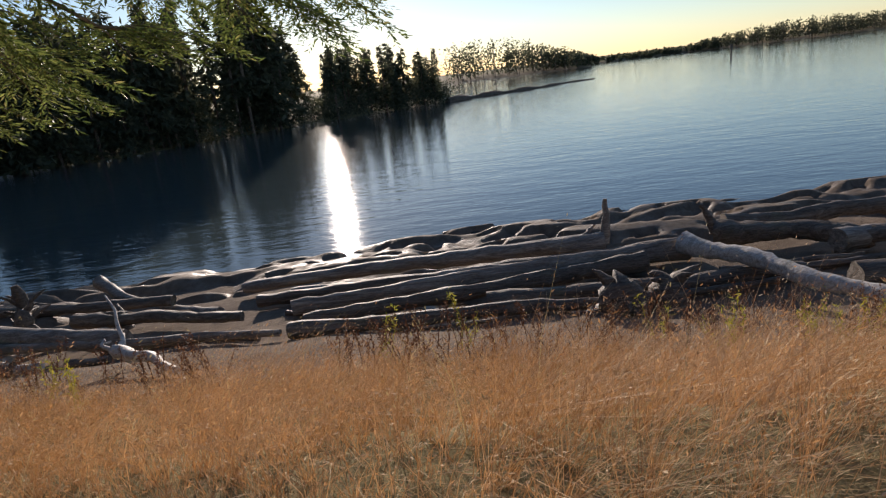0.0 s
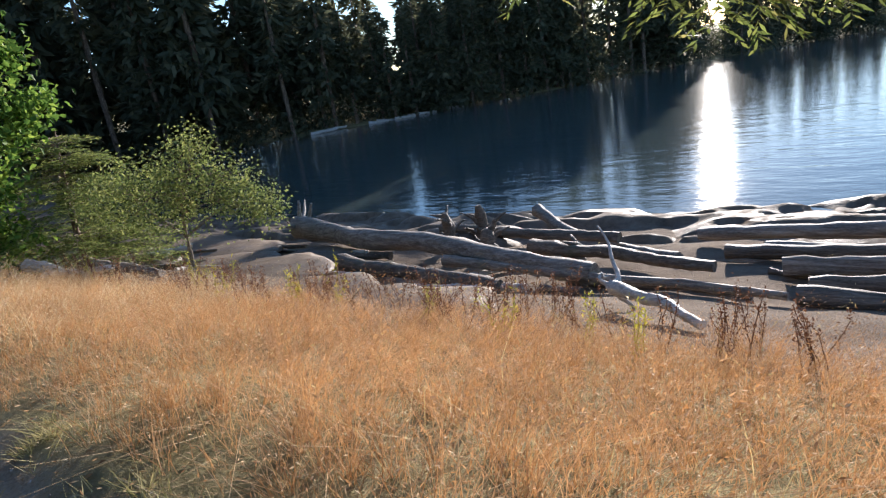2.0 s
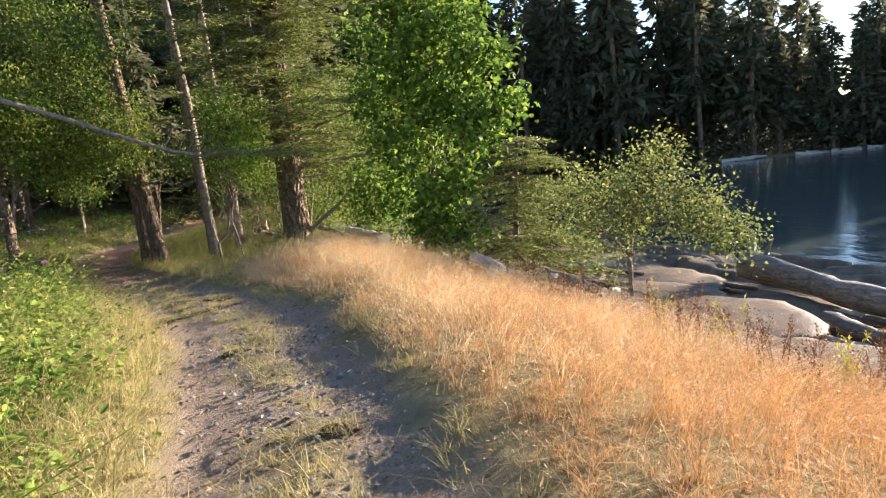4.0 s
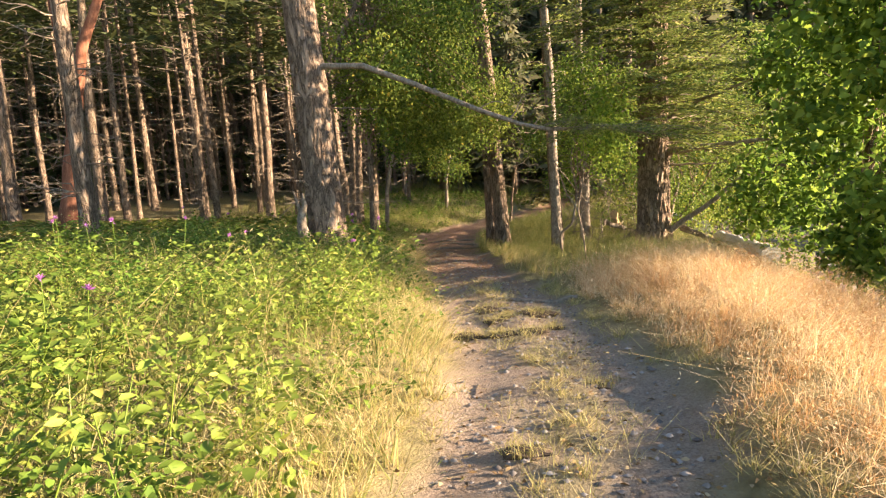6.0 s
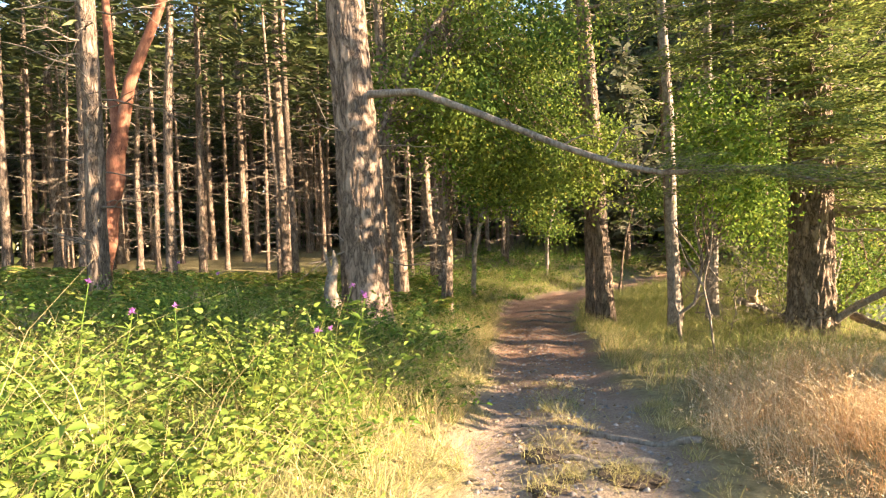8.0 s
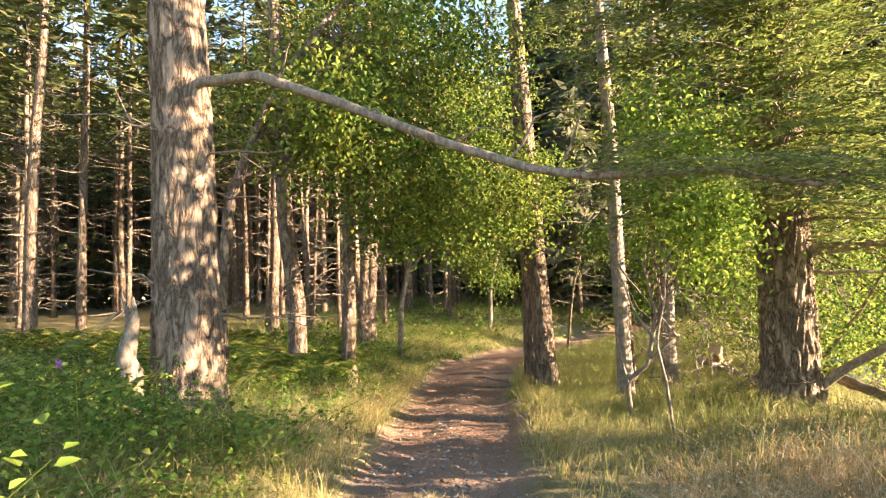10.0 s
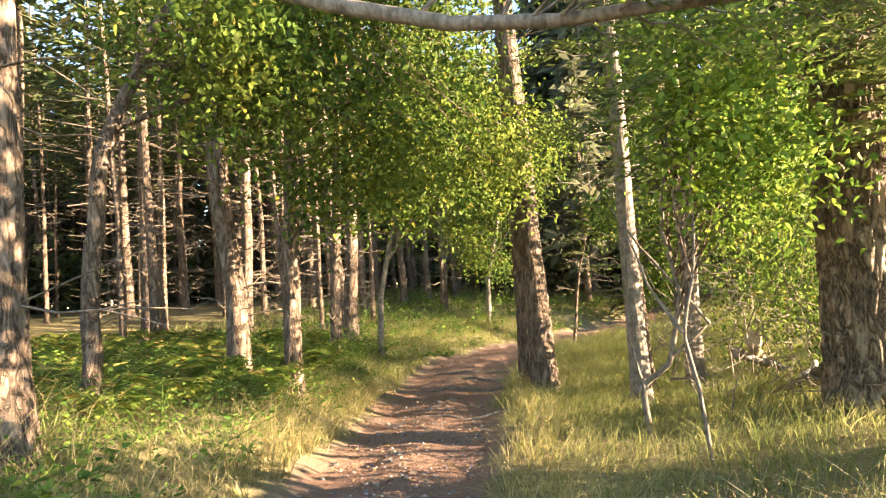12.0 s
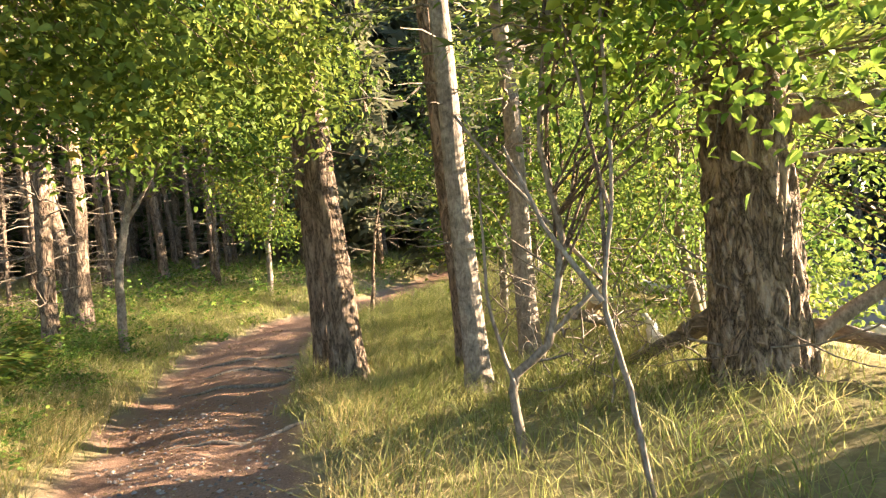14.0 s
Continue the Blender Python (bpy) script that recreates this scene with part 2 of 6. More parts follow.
class Build:
    """Gathers quads of many pieces into one mesh."""

    def __init__(self):
        self.v, self.f, self.n = [], [], 0

    def add(self, verts, quads):
        self.v.append(np.asarray(verts, float).reshape(-1, 3))
        self.f.append(np.asarray(quads, int).reshape(-1, 4) + self.n)
        self.n += len(self.v[-1])

    def tube(self, pts, radii, seg=8, rough=0.0, rng=None, cap=True):
        """A tapered tube along pts; rough: how uneven its skin is, as a share of the radius."""
        pts = np.asarray(pts, float)
        n = len(pts)
        radii = np.broadcast_to(np.asarray(radii, float), (n,))
        tang = np.gradient(pts, axis=0)
        tang /= np.linalg.norm(tang, axis=1)[:, None] + 1e-9
        ref = np.array([0, 0, 1.0]) if abs(tang[:, 2]).mean() < 0.8 else np.array([1.0, 0, 0])
        a = np.cross(tang, ref)
        a /= np.linalg.norm(a, axis=1)[:, None] + 1e-9
        b = np.cross(tang, a)
        th = np.linspace(0, 2 * np.pi, seg, endpoint=False)
        r = np.repeat(radii[:, None], seg, 1)
        if rough and rng is not None:
            lobes = sum(rng.uniform(-1, 1) * np.sin(k * th + rng.uniform(0, 6.3)) for k in (2, 3, 5)) * 0.5
            r = r * (1 + rough * (lobes[None, :] + rng.uniform(-0.5, 0.5, (n, seg))))
        v = pts[:, None] + r[:, :, None] * (np.cos(th)[None, :, None] * a[:, None] + np.sin(th)[None, :, None] * b[:, None])
        i, j = np.meshgrid(np.arange(n - 1), np.arange(seg), indexing="ij")
        q = np.stack([i * seg + j, i * seg + (j + 1) % seg, (i + 1) * seg + (j + 1) % seg, (i + 1) * seg + j], -1).reshape(-1, 4)
        self.add(v, q)
        if cap:
            for k, s in ((0, 1), (n - 1, -1)):
                ring = v[k][::s]
                self.add(np.vstack([ring, pts[k][None]]), [[(m + 1) % seg, m, seg, seg] for m in range(seg)])

    def leaves(self, at, way, length, width, rng, fold=0.25, droop=0.0):
        """Pointed leaves: diamonds folded along the rib, from at, along way."""
        at = np.asarray(at, float)
        n = len(at)
        if not n:
            return
        way = np.asarray(way, float)
        way = way / (np.linalg.norm(way, axis=1)[:, None] + 1e-9)
        side = np.cross(way, rng.normal(size=(n, 3)) * 0.6 + (0, 0, 1.0))
        side /= np.linalg.norm(side, axis=1)[:, None] + 1e-9
        up = np.cross(side, way)
        L = (np.broadcast_to(length, (n,)) * rng.uniform(0.7, 1.3, n))[:, None]
        Wd = (np.broadcast_to(width, (n,)) * rng.uniform(0.7, 1.3, n))[:, None]
        mid = at + way * L * 0.45 + up * Wd * fold
        v = np.stack([at, mid + side * Wd * 0.5, at + way * L - up * L * droop, mid - side * Wd * 0.5], 1)
        self.add(v.reshape(-1, 3), np.arange(4 * n).reshape(n, 4))

    def ovate(self, at, way, length, width, rng, fold=0.25, droop=0.12):
        """Broad leaves: two halves folded along the rib, widest near the stalk, with a drooping tip."""
        at = np.asarray(at, float)
        n = len(at)
        if not n:
            return
        way = np.asarray(way, float)
        way = way / (np.linalg.norm(way, axis=1)[:, None] + 1e-9)
        side = np.cross(way, rng.normal(size=(n, 3)) * 0.6 + (0, 0, 1.0))
        side /= np.linalg.norm(side, axis=1)[:, None] + 1e-9
        up = np.cross(side, way)
        L = (np.broadcast_to(length, (n,)) * rng.uniform(0.65, 1.3, n))[:, None]
        W = (np.broadcast_to(width, (n,)) * rng.uniform(0.75, 1.25, n))[:, None]
        near, far = at + way * L * 0.28 + up * W * fold, at + way * L * 0.68 + up * W * fold * 0.6 - up * L * droop * 0.4
        v = np.stack([at, near + side * W * 0.5, far + side * W * 0.36, at + way * L - up * L * droop, far - side * W * 0.36, near - side * W * 0.5], 1)
        q = np.array([[0, 1, 2, 3], [0, 3, 4, 5]])
        self.add(v.reshape(-1, 3), (np.arange(n)[:, None, None] * 6 + q[None]).reshape(-1, 4))

    def blades(self, base, height, width, lean, rng, segs=2):
        """Grass: narrow blades that bend over; lean is a vector in the ground plane for each."""
        base = np.asarray(base, float)
        n = len(base)
        ang = rng.uniform(0, 2 * np.pi, n)
        side = np.stack([np.cos(ang), np.sin(ang), np.zeros(n)], 1) * np.broadcast_to(width, (n,))[:, None] * 0.5
        rows = []
        for k in range(segs + 1):
            s = k / segs
            c = base + np.stack([lean[:, 0] * s ** 2, lean[:, 1] * s ** 2, height * (s - 0.18 * s * s)], 1)
            w = (1 - s * 0.75)
            rows += [c - side * w, c + side * w]
        v = np.stack(rows, 1)
        m = 2 * (segs + 1)
        q = np.array([[2 * k, 2 * k + 1, 2 * k + 3, 2 * k + 2] for k in range(segs)])
        self.add(v.reshape(-1, 3), (np.arange(n)[:, None, None] * m + q[None]).reshape(-1, 4))

    def mesh(self, name, material, smooth=False):
        return mesh(name, np.vstack(self.v), np.vstack(self.f), material, smooth)


# ---- the lie of the land ----
WATER = -3.25
PX = [-60, -43, -33, -27, -22.5, -16.3, -12, -8.5, -4, 0, 4, 14]
PZ = [-0.45, -0.7, -1.02, -1.05, -0.78, -0.36, -0.12, 0.03, 0.25, 0.42, 0.46, 0.5]
# the middle of the track and half its width
TX = [-60, -42, -37, -33.5, -31, -28.5, -25.5, -22, -19, -15, -12, -8.5, -5, -2, 14]
TY = [5.0, 1.6, -0.6, -2.4, -3.0, -2.55, -2.0, -1.0, -0.3, 0.75, 1.4, 1.4, 1.2, 0.35, 0.0]
TW = [0.8, 0.8, 0.9, 1.0, 1.2, 1.1, 1.0, 0.9, 0.8, 0.85, 0.85, 0.7, 0.75, 0.7, 0.6]
BY = [2.0, 3.0, 4.0, 5.4, 6.5, 8.0, 10, 14, 18, 24, 40, 60]
BZ = [0.2, 0.0, -0.32, -0.85, -1.2, -1.65, -2.2, -2.75, -3.27, -4.2, -6, -7]
FX = [-400, -110, -90, -64, -53, -40, -22, 2, 4, 8, 30, 90, 110, 400, 2500]
FY = [60, 20, 22, 44, 56, 70, 95, 116, 118, 330, 330, 345, 460, 470, 470]


def smooth(a, b, x):
    s = np.clip((x - a) / (b - a), 0, 1)
    return s * s * (3 - 2 * s)


def wob(x, y, s=1.0):
    """A cheap uneven field, about -1 to 1."""
    return (np.sin(1.7 * x / s + 1.3 * np.sin(0.9 * y / s)) + np.sin(2.3 * y / s + 1.1 * np.sin(1.3 * x / s)) + 0.6 * np.sin(4.1 * x / s - 3.3 * y / s) + 0.5 * np.sin(5.7 * y / s + 2.9 * x / s)) / 2.6


def land(x, y):
    """The height of the ground."""
    x, y = np.asarray(x, float), np.asarray(y, float)
    base = np.interp(x, PX, PZ)
    mid, half = np.interp(x, TX, TY), np.interp(x, TX, TW)
    left = np.clip(mid - half - y, 0, 16)
    z = base + (0.26 - 0.1 * smooth(-17.5, -13.5, x)) * smooth(0, 1.5, left) + 0.072 * left + 0.04 * wob(x, y, 1.6) * smooth(0, 1.5, left)
    # the track is worn in a little, with two ruts
    off = (y - mid) / half
    z = z - 0.06 * smooth(1.15, 0.85, np.abs(off)) + 0.035 * np.exp(-(off / 0.35) ** 2) * smooth(1, 0.8, np.abs(off))
    z = z + 0.012 * wob(x, y, 0.3) - 0.05 * smooth(0.25, 0.6, wob(x, y, 0.55)) * np.exp(-((np.abs(off) - 0.55) / 0.3) ** 2) + 0.02 * wob(x, y, 0.17) * smooth(1.1, 0.9, np.abs(off))
    w = smooth(1.7, 3.6, y)
    beach = np.interp(y, BY, BZ) + (0.10 * wob(x, y, 2.2) + 0.03 * wob(x, y, 0.6)) * smooth(5, 9, y)
    beach = beach - 0.085 * np.clip(x + 0.5, 0, 5) * smooth(2.2, 4.2, y) * smooth(11, 8, y)
    z = z * (1 - w) + np.minimum(beach, z + 0.2) * w
    # the far shore and the land beyond the bay
    far = y - np.interp(x, FX, FY)
    rise = WATER - 0.3 + np.clip(far * 0.09, -3, 3.5) + 0.3 * wob(x, y, 9)
    near_close = smooth(-34, -75, x) * smooth(40, 14, y)
    z = np.where(far > -20, np.maximum(z, rise), z)
    return z * (1 - near_close) + np.maximum(z, -1.2) * near_close


def on_track(x, y):
    mid, half = np.interp(x, TX, TY), np.interp(x, TX, TW)
    return np.abs(y - mid) / half


def grid_lines(lo, hi, step, far):
    a = np.arange(lo, hi + step / 2, step)
    out, s = [], step
    p = hi
    while p < far:
        s = min(s * 1.25, 120) if p > 160 else min(s * 1.25, 5)
        p += s
        out.append(p)
    out2, s, p = [], step, lo
    while p > -far:
        s = min(s * 1.25, 120) if p < -160 else min(s * 1.25, 5)
        p -= s
        out2.append(p)
    return np.array(out2[::-1] + list(a) + out)


def build_ground():
    gx, gy = grid_lines(-38, 8, 0.16, 2200), grid_lines(-9, 12, 0.16, 2200)
    X, Y = np.meshgrid(gx, gy, indexing="ij")
    Z = land(X, Y)
    nx, ny = X.shape
    i, j = np.meshgrid(np.arange(nx - 1), np.arange(ny - 1), indexing="ij")
    q = np.stack([i * ny + j, (i + 1) * ny + j, (i + 1) * ny + j + 1, i * ny + j + 1], -1).reshape(-1, 4)
    me = mesh("ground", np.stack([X, Y, Z], -1).reshape(-1, 3), q, M_GROUND, True)
    off = on_track(X, Y)
    edge = 0.18 * wob(X, Y, 0.5)
    bare = smooth(1.15, 0.8, off + edge) * (1 - 0.75 * np.exp(-((off) / 0.38) ** 2) * smooth(-20, -12, X) * smooth(0.2, 0.6, 0.5 + 0.5 * wob(X, Y, 0.45)))
    red = bare * smooth(-14, -21, X)
    sand = smooth(5.2, 7.0, Y + 0.5 * wob(X, Y, 1.0)) * (np.interp(X, FX, FY) - Y > 4)
    col = np.stack([bare, red, sand, np.ones_like(red)], -1).reshape(-1, 4)
    layer = me.color_attributes.new("zone", "FLOAT_COLOR", "POINT")
    layer.data.foreach_set("color", col.astype(np.float32).ravel())
    tagged(new("ground", me), "grassy bank with a bare earth track above a sandy beach", "ground", kind="structure")
    b = Build()
    b.add([(-120, 8, WATER), (2200, 8, WATER), (2200, 480, WATER), (-120, 480, WATER)], [[0, 1, 2, 3]])
    tagged(new("water", b.mesh("water", M_WATER)), "calm blue bay water with small ripples", "water", kind="structure")


build_ground()


def ground_z(x, y):
    return float(land(x, y))


def curve(a, b, sag, rng, n=8, wander=0.0):
    """Points from a to b, bent by the vector sag in the middle."""
    a, b, sag = np.array(a, float), np.array(b, float), np.array(sag, float)
    s = np.linspace(0, 1, n)[:, None]
    p = a + (b - a) * s + sag * (4 * s * (1 - s))
    if wander:
        p[1:-1] += rng.normal(size=(n - 2, 3)) * wander
    return p


def trunk_points(height, lean, rng, n=12, wander=0.04):
    s = np.linspace(0, 1, n)
    p = np.stack([lean[0] * s ** 1.2, lean[1] * s ** 1.2, s * height - 0.12], 1)
    p[2:, :2] += np.cumsum(rng.normal(size=(n - 2, 2)) * wander, 0)
    return p


def trunk_mesh(p, r0, rng, material, seg=12, flare=1.35, top=0.25, rough=0.07):
    s = np.linspace(0, 1, len(p))
    # more rings near the root, where the trunk flares
    extra = np.array([0.0, 0.35, 0.9])
    low = [p[0] + (p[1] - p[0]) * (e / max(p[1][2] - p[0][2], 0.01)) for e in extra if e < (p[1][2] - p[0][2]) * 0.95]
    pts = np.vstack([low, p[1:]])
    h = pts[:, 2] - pts[0, 2]
    r = r0 * (1 - (1 - top) * h / h[-1]) * (1 + (flare - 1) * np.exp(-h / 0.30))
    b = Build()
    b.tube(pts, r, seg, rough, rng)
    return b.mesh("trunk", material, True)


def furrowed_trunk(p, r0, rng, material, seg=44, flare=1.35, top=0.4, deep=0.06, ribs=9.0):
    """A trunk with plates and furrows of bark modelled into its skin, up to about six metres, and its plain rest."""
    h = np.concatenate([np.arange(-0.15, 6.0, 0.06), np.linspace(6.2, p[-1][2], 8)])
    pts = np.stack([np.interp(h, p[:, 2], p[:, 0]), np.interp(h, p[:, 2], p[:, 1]), h], 1)
    r = r0 * (1 - (1 - top) * np.clip(h, 0, None) / h[-1]) * (1 + (flare - 1) * np.exp(-np.clip(h, 0, None) / 0.35))
    th = np.linspace(0, 2 * np.pi, seg, endpoint=False)
    T, H = np.meshgrid(th, h)
    o = rng.uniform(0, 50, 4)
    ripple = T * ribs + 2.0 * np.sin(H * 2.1 + 2 * T + o[0]) + 1.3 * np.sin(H * 6.3 - 5 * T + o[1])
    plate = np.abs(np.sin(ripple / 2)) ** 0.6 * (0.6 + 0.4 * np.sin(H * 13 + 6 * np.sin(T * 5 + o[2]) + T * 4))
    butt = 0.06 * np.exp(-np.clip(H, 0, None) / 0.5) * np.sin(T * 5 + o[3])
    R = r[:, None] * (1 + deep * (plate - 0.6) + butt + rng.uniform(-0.012, 0.012, T.shape))
    v = pts[:, None] + np.stack([np.cos(T) * R, np.sin(T) * R, np.zeros_like(T)], -1)
    n = len(h)
    i, j = np.meshgrid(np.arange(n - 1), np.arange(seg), indexing="ij")
    q = np.stack([i * seg + j, i * seg + (j + 1) % seg, (i + 1) * seg + (j + 1) % seg, (i + 1) * seg + j], -1).reshape(-1, 4)
    return mesh("trunk", v.reshape(-1, 3), q, material, True)


def twigs_mesh(p, r0, rng, z0, z1, count, reach, material=None, sag=-0.12):
    """Bare dead side branches with a few forks."""
    b = Build()
    h = p[:, 2]
    for _ in range(count):
        z = rng.uniform(z0, z1)
        c = np.array([np.interp(z, h, p[:, 0]), np.interp(z, h, p[:, 1]), z])
        a = rng.uniform(0, 6.283)
        d = np.array([math.cos(a), math.sin(a), rng.uniform(-0.25, 0.35)])
        L = reach * rng.uniform(0.25, 1.0) ** 1.3
        r = 0.010 + 0.006 * L
        q = curve(c, c + d * L, (0, 0, sag * L * rng.uniform(-0.6, 1)), rng, 5, 0.03 * L)
        b.tube(q, np.linspace(r, r * 0.3, 5), 3, cap=False)
        if L > 0.6:
            for _ in range(rng.integers(1, 4)):
                k = rng.integers(1, 4)
                e = d + rng.normal(size=3) * 0.6
                b.tube([q[k], q[k] + e * L * 0.16, q[k] + e * L * 0.3 + (0, 0, -0.02)], [r * 0.5, r * 0.4, r * 0.2], 3, cap=False)
    return b.mesh("dead_branches", material or M_TWIG)


def bough(bl, bw, a, d, L, rng, r=0.03, needle=0.085, dense=1.0, droop=0.22):
    """A fir bough: a limb with flat side sprays of needled twigs. Needles go to bl, wood to bw."""
    a, d = np.array(a, float), np.array(d, float)
    d /= np.linalg.norm(d)
    q = curve(a, a + d * L + np.array([0, 0, -droop * L]), (0, 0, 0.05 * L), rng, 9, 0.015 * L)
    if bw is not None:
        bw.tube(q, np.linspace(r, r * 0.2, 9), 5, cap=False)
    side = np.cross(d, (0, 0, 1.0))
    side /= np.linalg.norm(side) + 1e-9
    n = int(11 * L * dense) + 4
    ats, ways = [], []
    for k in range(n):
        s = 0.12 + 0.88 * (k + rng.uniform(0, 1)) / n
        f = s * 8
        c = q[min(int(f), 7)] + (q[min(int(f), 7) + 1] - q[min(int(f), 7)]) * (f - int(f)) if s < 1 else q[-1]
        sg = 1 if k % 2 else -1
        tl = (0.12 + 0.30 * L * (1 - s) ** 0.7 * min(1, s * 3)) * rng.uniform(0.6, 1.25)
        tl = min(tl, 0.75)
        td = d * 0.75 + side * sg * 0.8 + np.array([0, 0, rng.uniform(-0.35, 0.1)])
        td /= np.linalg.norm(td)
        m = max(4, int(tl / 0.028 * dense))
        u = (np.arange(m) + rng.uniform(0, 1, m)) / m
        pt = c + td * tl * u[:, None] + np.array([0, 0, -0.15]) * (tl * u ** 2)[:, None]
        ts = np.cross(td, (0, 0, 1.0))
        w = td * 0.85 + ts * np.where(np.arange(m) % 2, 1, -1)[:, None] * 0.65 + rng.normal(size=(m, 3)) * 0.22
        ats.append(pt)
        ways.append(w)
    bl.leaves(np.vstack(ats), np.vstack(ways), needle, needle * 0.24, rng, 0.1)


def fir_crown(p, rng, z0, z1, reach, count, needle=0.11, dense=0.6, material=M_NEEDLE):
    bl, bw = Build(), Build()
    h = p[:, 2]
    for k in range(count):
        z = z0 + (z1 - z0) * (k + rng.uniform(0, 1)) / count
        c = np.array([np.interp(z, h, p[:, 0]), np.interp(z, h, p[:, 1]), z])
        a = rng.uniform(0, 6.283)
        L = reach * (1.05 - 0.85 * (z - z0) / (z1 - z0)) * rng.uniform(0.7, 1.2)
        bough(bl, bw, c, (math.cos(a), math.sin(a), 0.15), L, rng, 0.02, needle, dense)
    return bl.mesh("crown", material), bw.mesh("limbs", M_TWIG)


# ---- forest of tall conifers ----
def forest_tree(seed, height, r0, lean, crown_from, label="tall conifer with scaly grey-brown bark and dead lower branches", crown=True, twigs=58, bark=None, rough=0.08, twig_from=0.9):
    rng = np.random.default_rng(seed)
    t = thing("conifer_tree", (0, 0, 0), label, "tree", "conifers of the wood")
    p = trunk_points(height, lean, rng)
    part("trunk", trunk_mesh(p, r0, rng, bark or M_FIR, 14, 1.4, 0.3, rough), t)
    tagged(part("dead_wood", twigs_mesh(p, r0, rng, twig_from, crown_from + 2, twigs, 1.5), t, "bare grey dead branches"), kind="stuff")
    if crown:
        c, w = fir_crown(p, rng, crown_from + 1.0, height, 2.9, 36, 0.42, 0.2, M_SHADED_NEEDLE)
        part("crown", c, t, "green needled crown, coloured dark for the wood's shade")
    return t


def stand(t, x, y, turn=0.0, sink=0.0):
    t.location = (x, y, ground_z(x, y) - sink)
    t.rotation_euler = (0, 0, turn)
    return t


rngF = np.random.default_rng(5)
KINDS = [forest_tree(10, 15, 0.17, (0.5, 0.2), 6.0), forest_tree(11, 17, 0.20, (-0.4, 0.5), 7.0), forest_tree(12, 14, 0.13, (0.7, -0.5), 5.5), forest_tree(13, 16, 0.155, (0.1, -0.3), 6.5)]
SPOTS = [(-23.4, -14.7, 1), (-24.5, -12.6, 0), (-17.7, -7.2, 0), (-36.0, -32.4, 1), (-29.4, -19.2, 2), (-36.0, -21.3, 3), (-34.8, -18.2, 1), (-39.6, -19.6, 2),
         (-42.5, -19.6, 0), (-43.7, -19.1, 3), (-40.2, -18.2, 2), (-32.5, -7.4, 3), (-28.6, -5.6, 2), (-32.4, -10.9, 1), (-39.7, -12.8, 0), (-31.9, -6.9, 1),
         (-41.0, -8.9, 3), (-33.7, -10.2, 2), (-38.5, -9.7, 0), (-47.0, -6.0, 1), (-49.0, -9.0, 2), (-24.1, -4.9, 3)]
taken = [(x, y) for x, y, _ in SPOTS]
for k in range(6000):
    if len(taken) > 112:
        break
    x, y = rngF.uniform(-75, -19), rngF.uniform(-46, -4.5)
    if y > -0.62 * (x + 15) * 0 - 9 and x > -28:
        continue
    mid = np.interp(x, TX, TY)
    if y > mid - 3.2 or (x > -27 and y > -16) or math.hypot(x + 10, y + 2) < 15:
        continue
    if min(math.hypot(x - a, y - b) for a, b in taken) < 1.7:
        continue
    taken.append((x, y))
    SPOTS.append((x, y, int(rngF.integers(0, 4))))
used = set()
for x, y, k in SPOTS:
    turn = rngF.uniform(0, 6.28)
    if k not in used:
        used.add(k)
        stand(KINDS[k], x, y, turn)
    else:
        s = rngF.uniform(0.8, 1.25)
        copy_thing(KINDS[k], Matrix.LocRotScale((x, y, ground_z(x, y)), Euler((0, 0, turn)), (s, s, rngF.uniform(0.9, 1.15))))
# trees past the bend and on the water side of the track
for x, y, k in [(-48, 1.5, 0), (-52, -1.5, 1), (-46, 4.0, 3), (-55, 3.5, 2), (-60, 0.5, 1), (-58, -5, 0), (-41, 5.0, 2), (-64, 4, 3), (-66, -2.5, 2), (-50, 6, 1)]:
    copy_thing(KINDS[k], pose(x, y, ground_z(x, y), 0, 0, 50 * k + 7 * x))


def pole_tree(seed, height, r0, lean):
    """A thin crowded conifer: a straight pole set with dry branches under a narrow crown."""
    rng = np.random.default_rng(seed)
    t = thing("conifer_tree", (0, 0, 0), "thin crowded conifer with dry branches up its dark trunk", "tree", "conifers of the wood")
    p = trunk_points(height, lean, rng, 8)
    part("trunk", trunk_mesh(p, r0, rng, M_FIR, 8, 1.3, 0.3, 0.06), t)
    b = Build()
    for k in range(44):
        z = rng.uniform(0.8, height * 0.6)
        c = np.array([np.interp(z, p[:, 2], p[:, 0]), np.interp(z, p[:, 2], p[:, 1]), z])
        a, L = rng.uniform(0, 6.283), rng.uniform(0.4, 1.5)
        d = np.array([math.cos(a), math.sin(a), rng.uniform(-0.3, 0.2)])
        b.tube(curve(c, c + d * L, (0, 0, 0.08 * rng.normal()), rng, 4, 0.03), np.linspace(0.016, 0.005, 4), 3, cap=False)
    part("dead_wood", b.mesh("dead_wood", M_TWIG), t, "bare grey dead branches")
    c, w = fir_crown(p, rng, height * 0.5, height, 2.5, 26, 0.5, 0.1, M_SHADED_NEEDLE)
    part("crown", c, t, "green needled crown, coloured dark for the wood's shade")
    return t


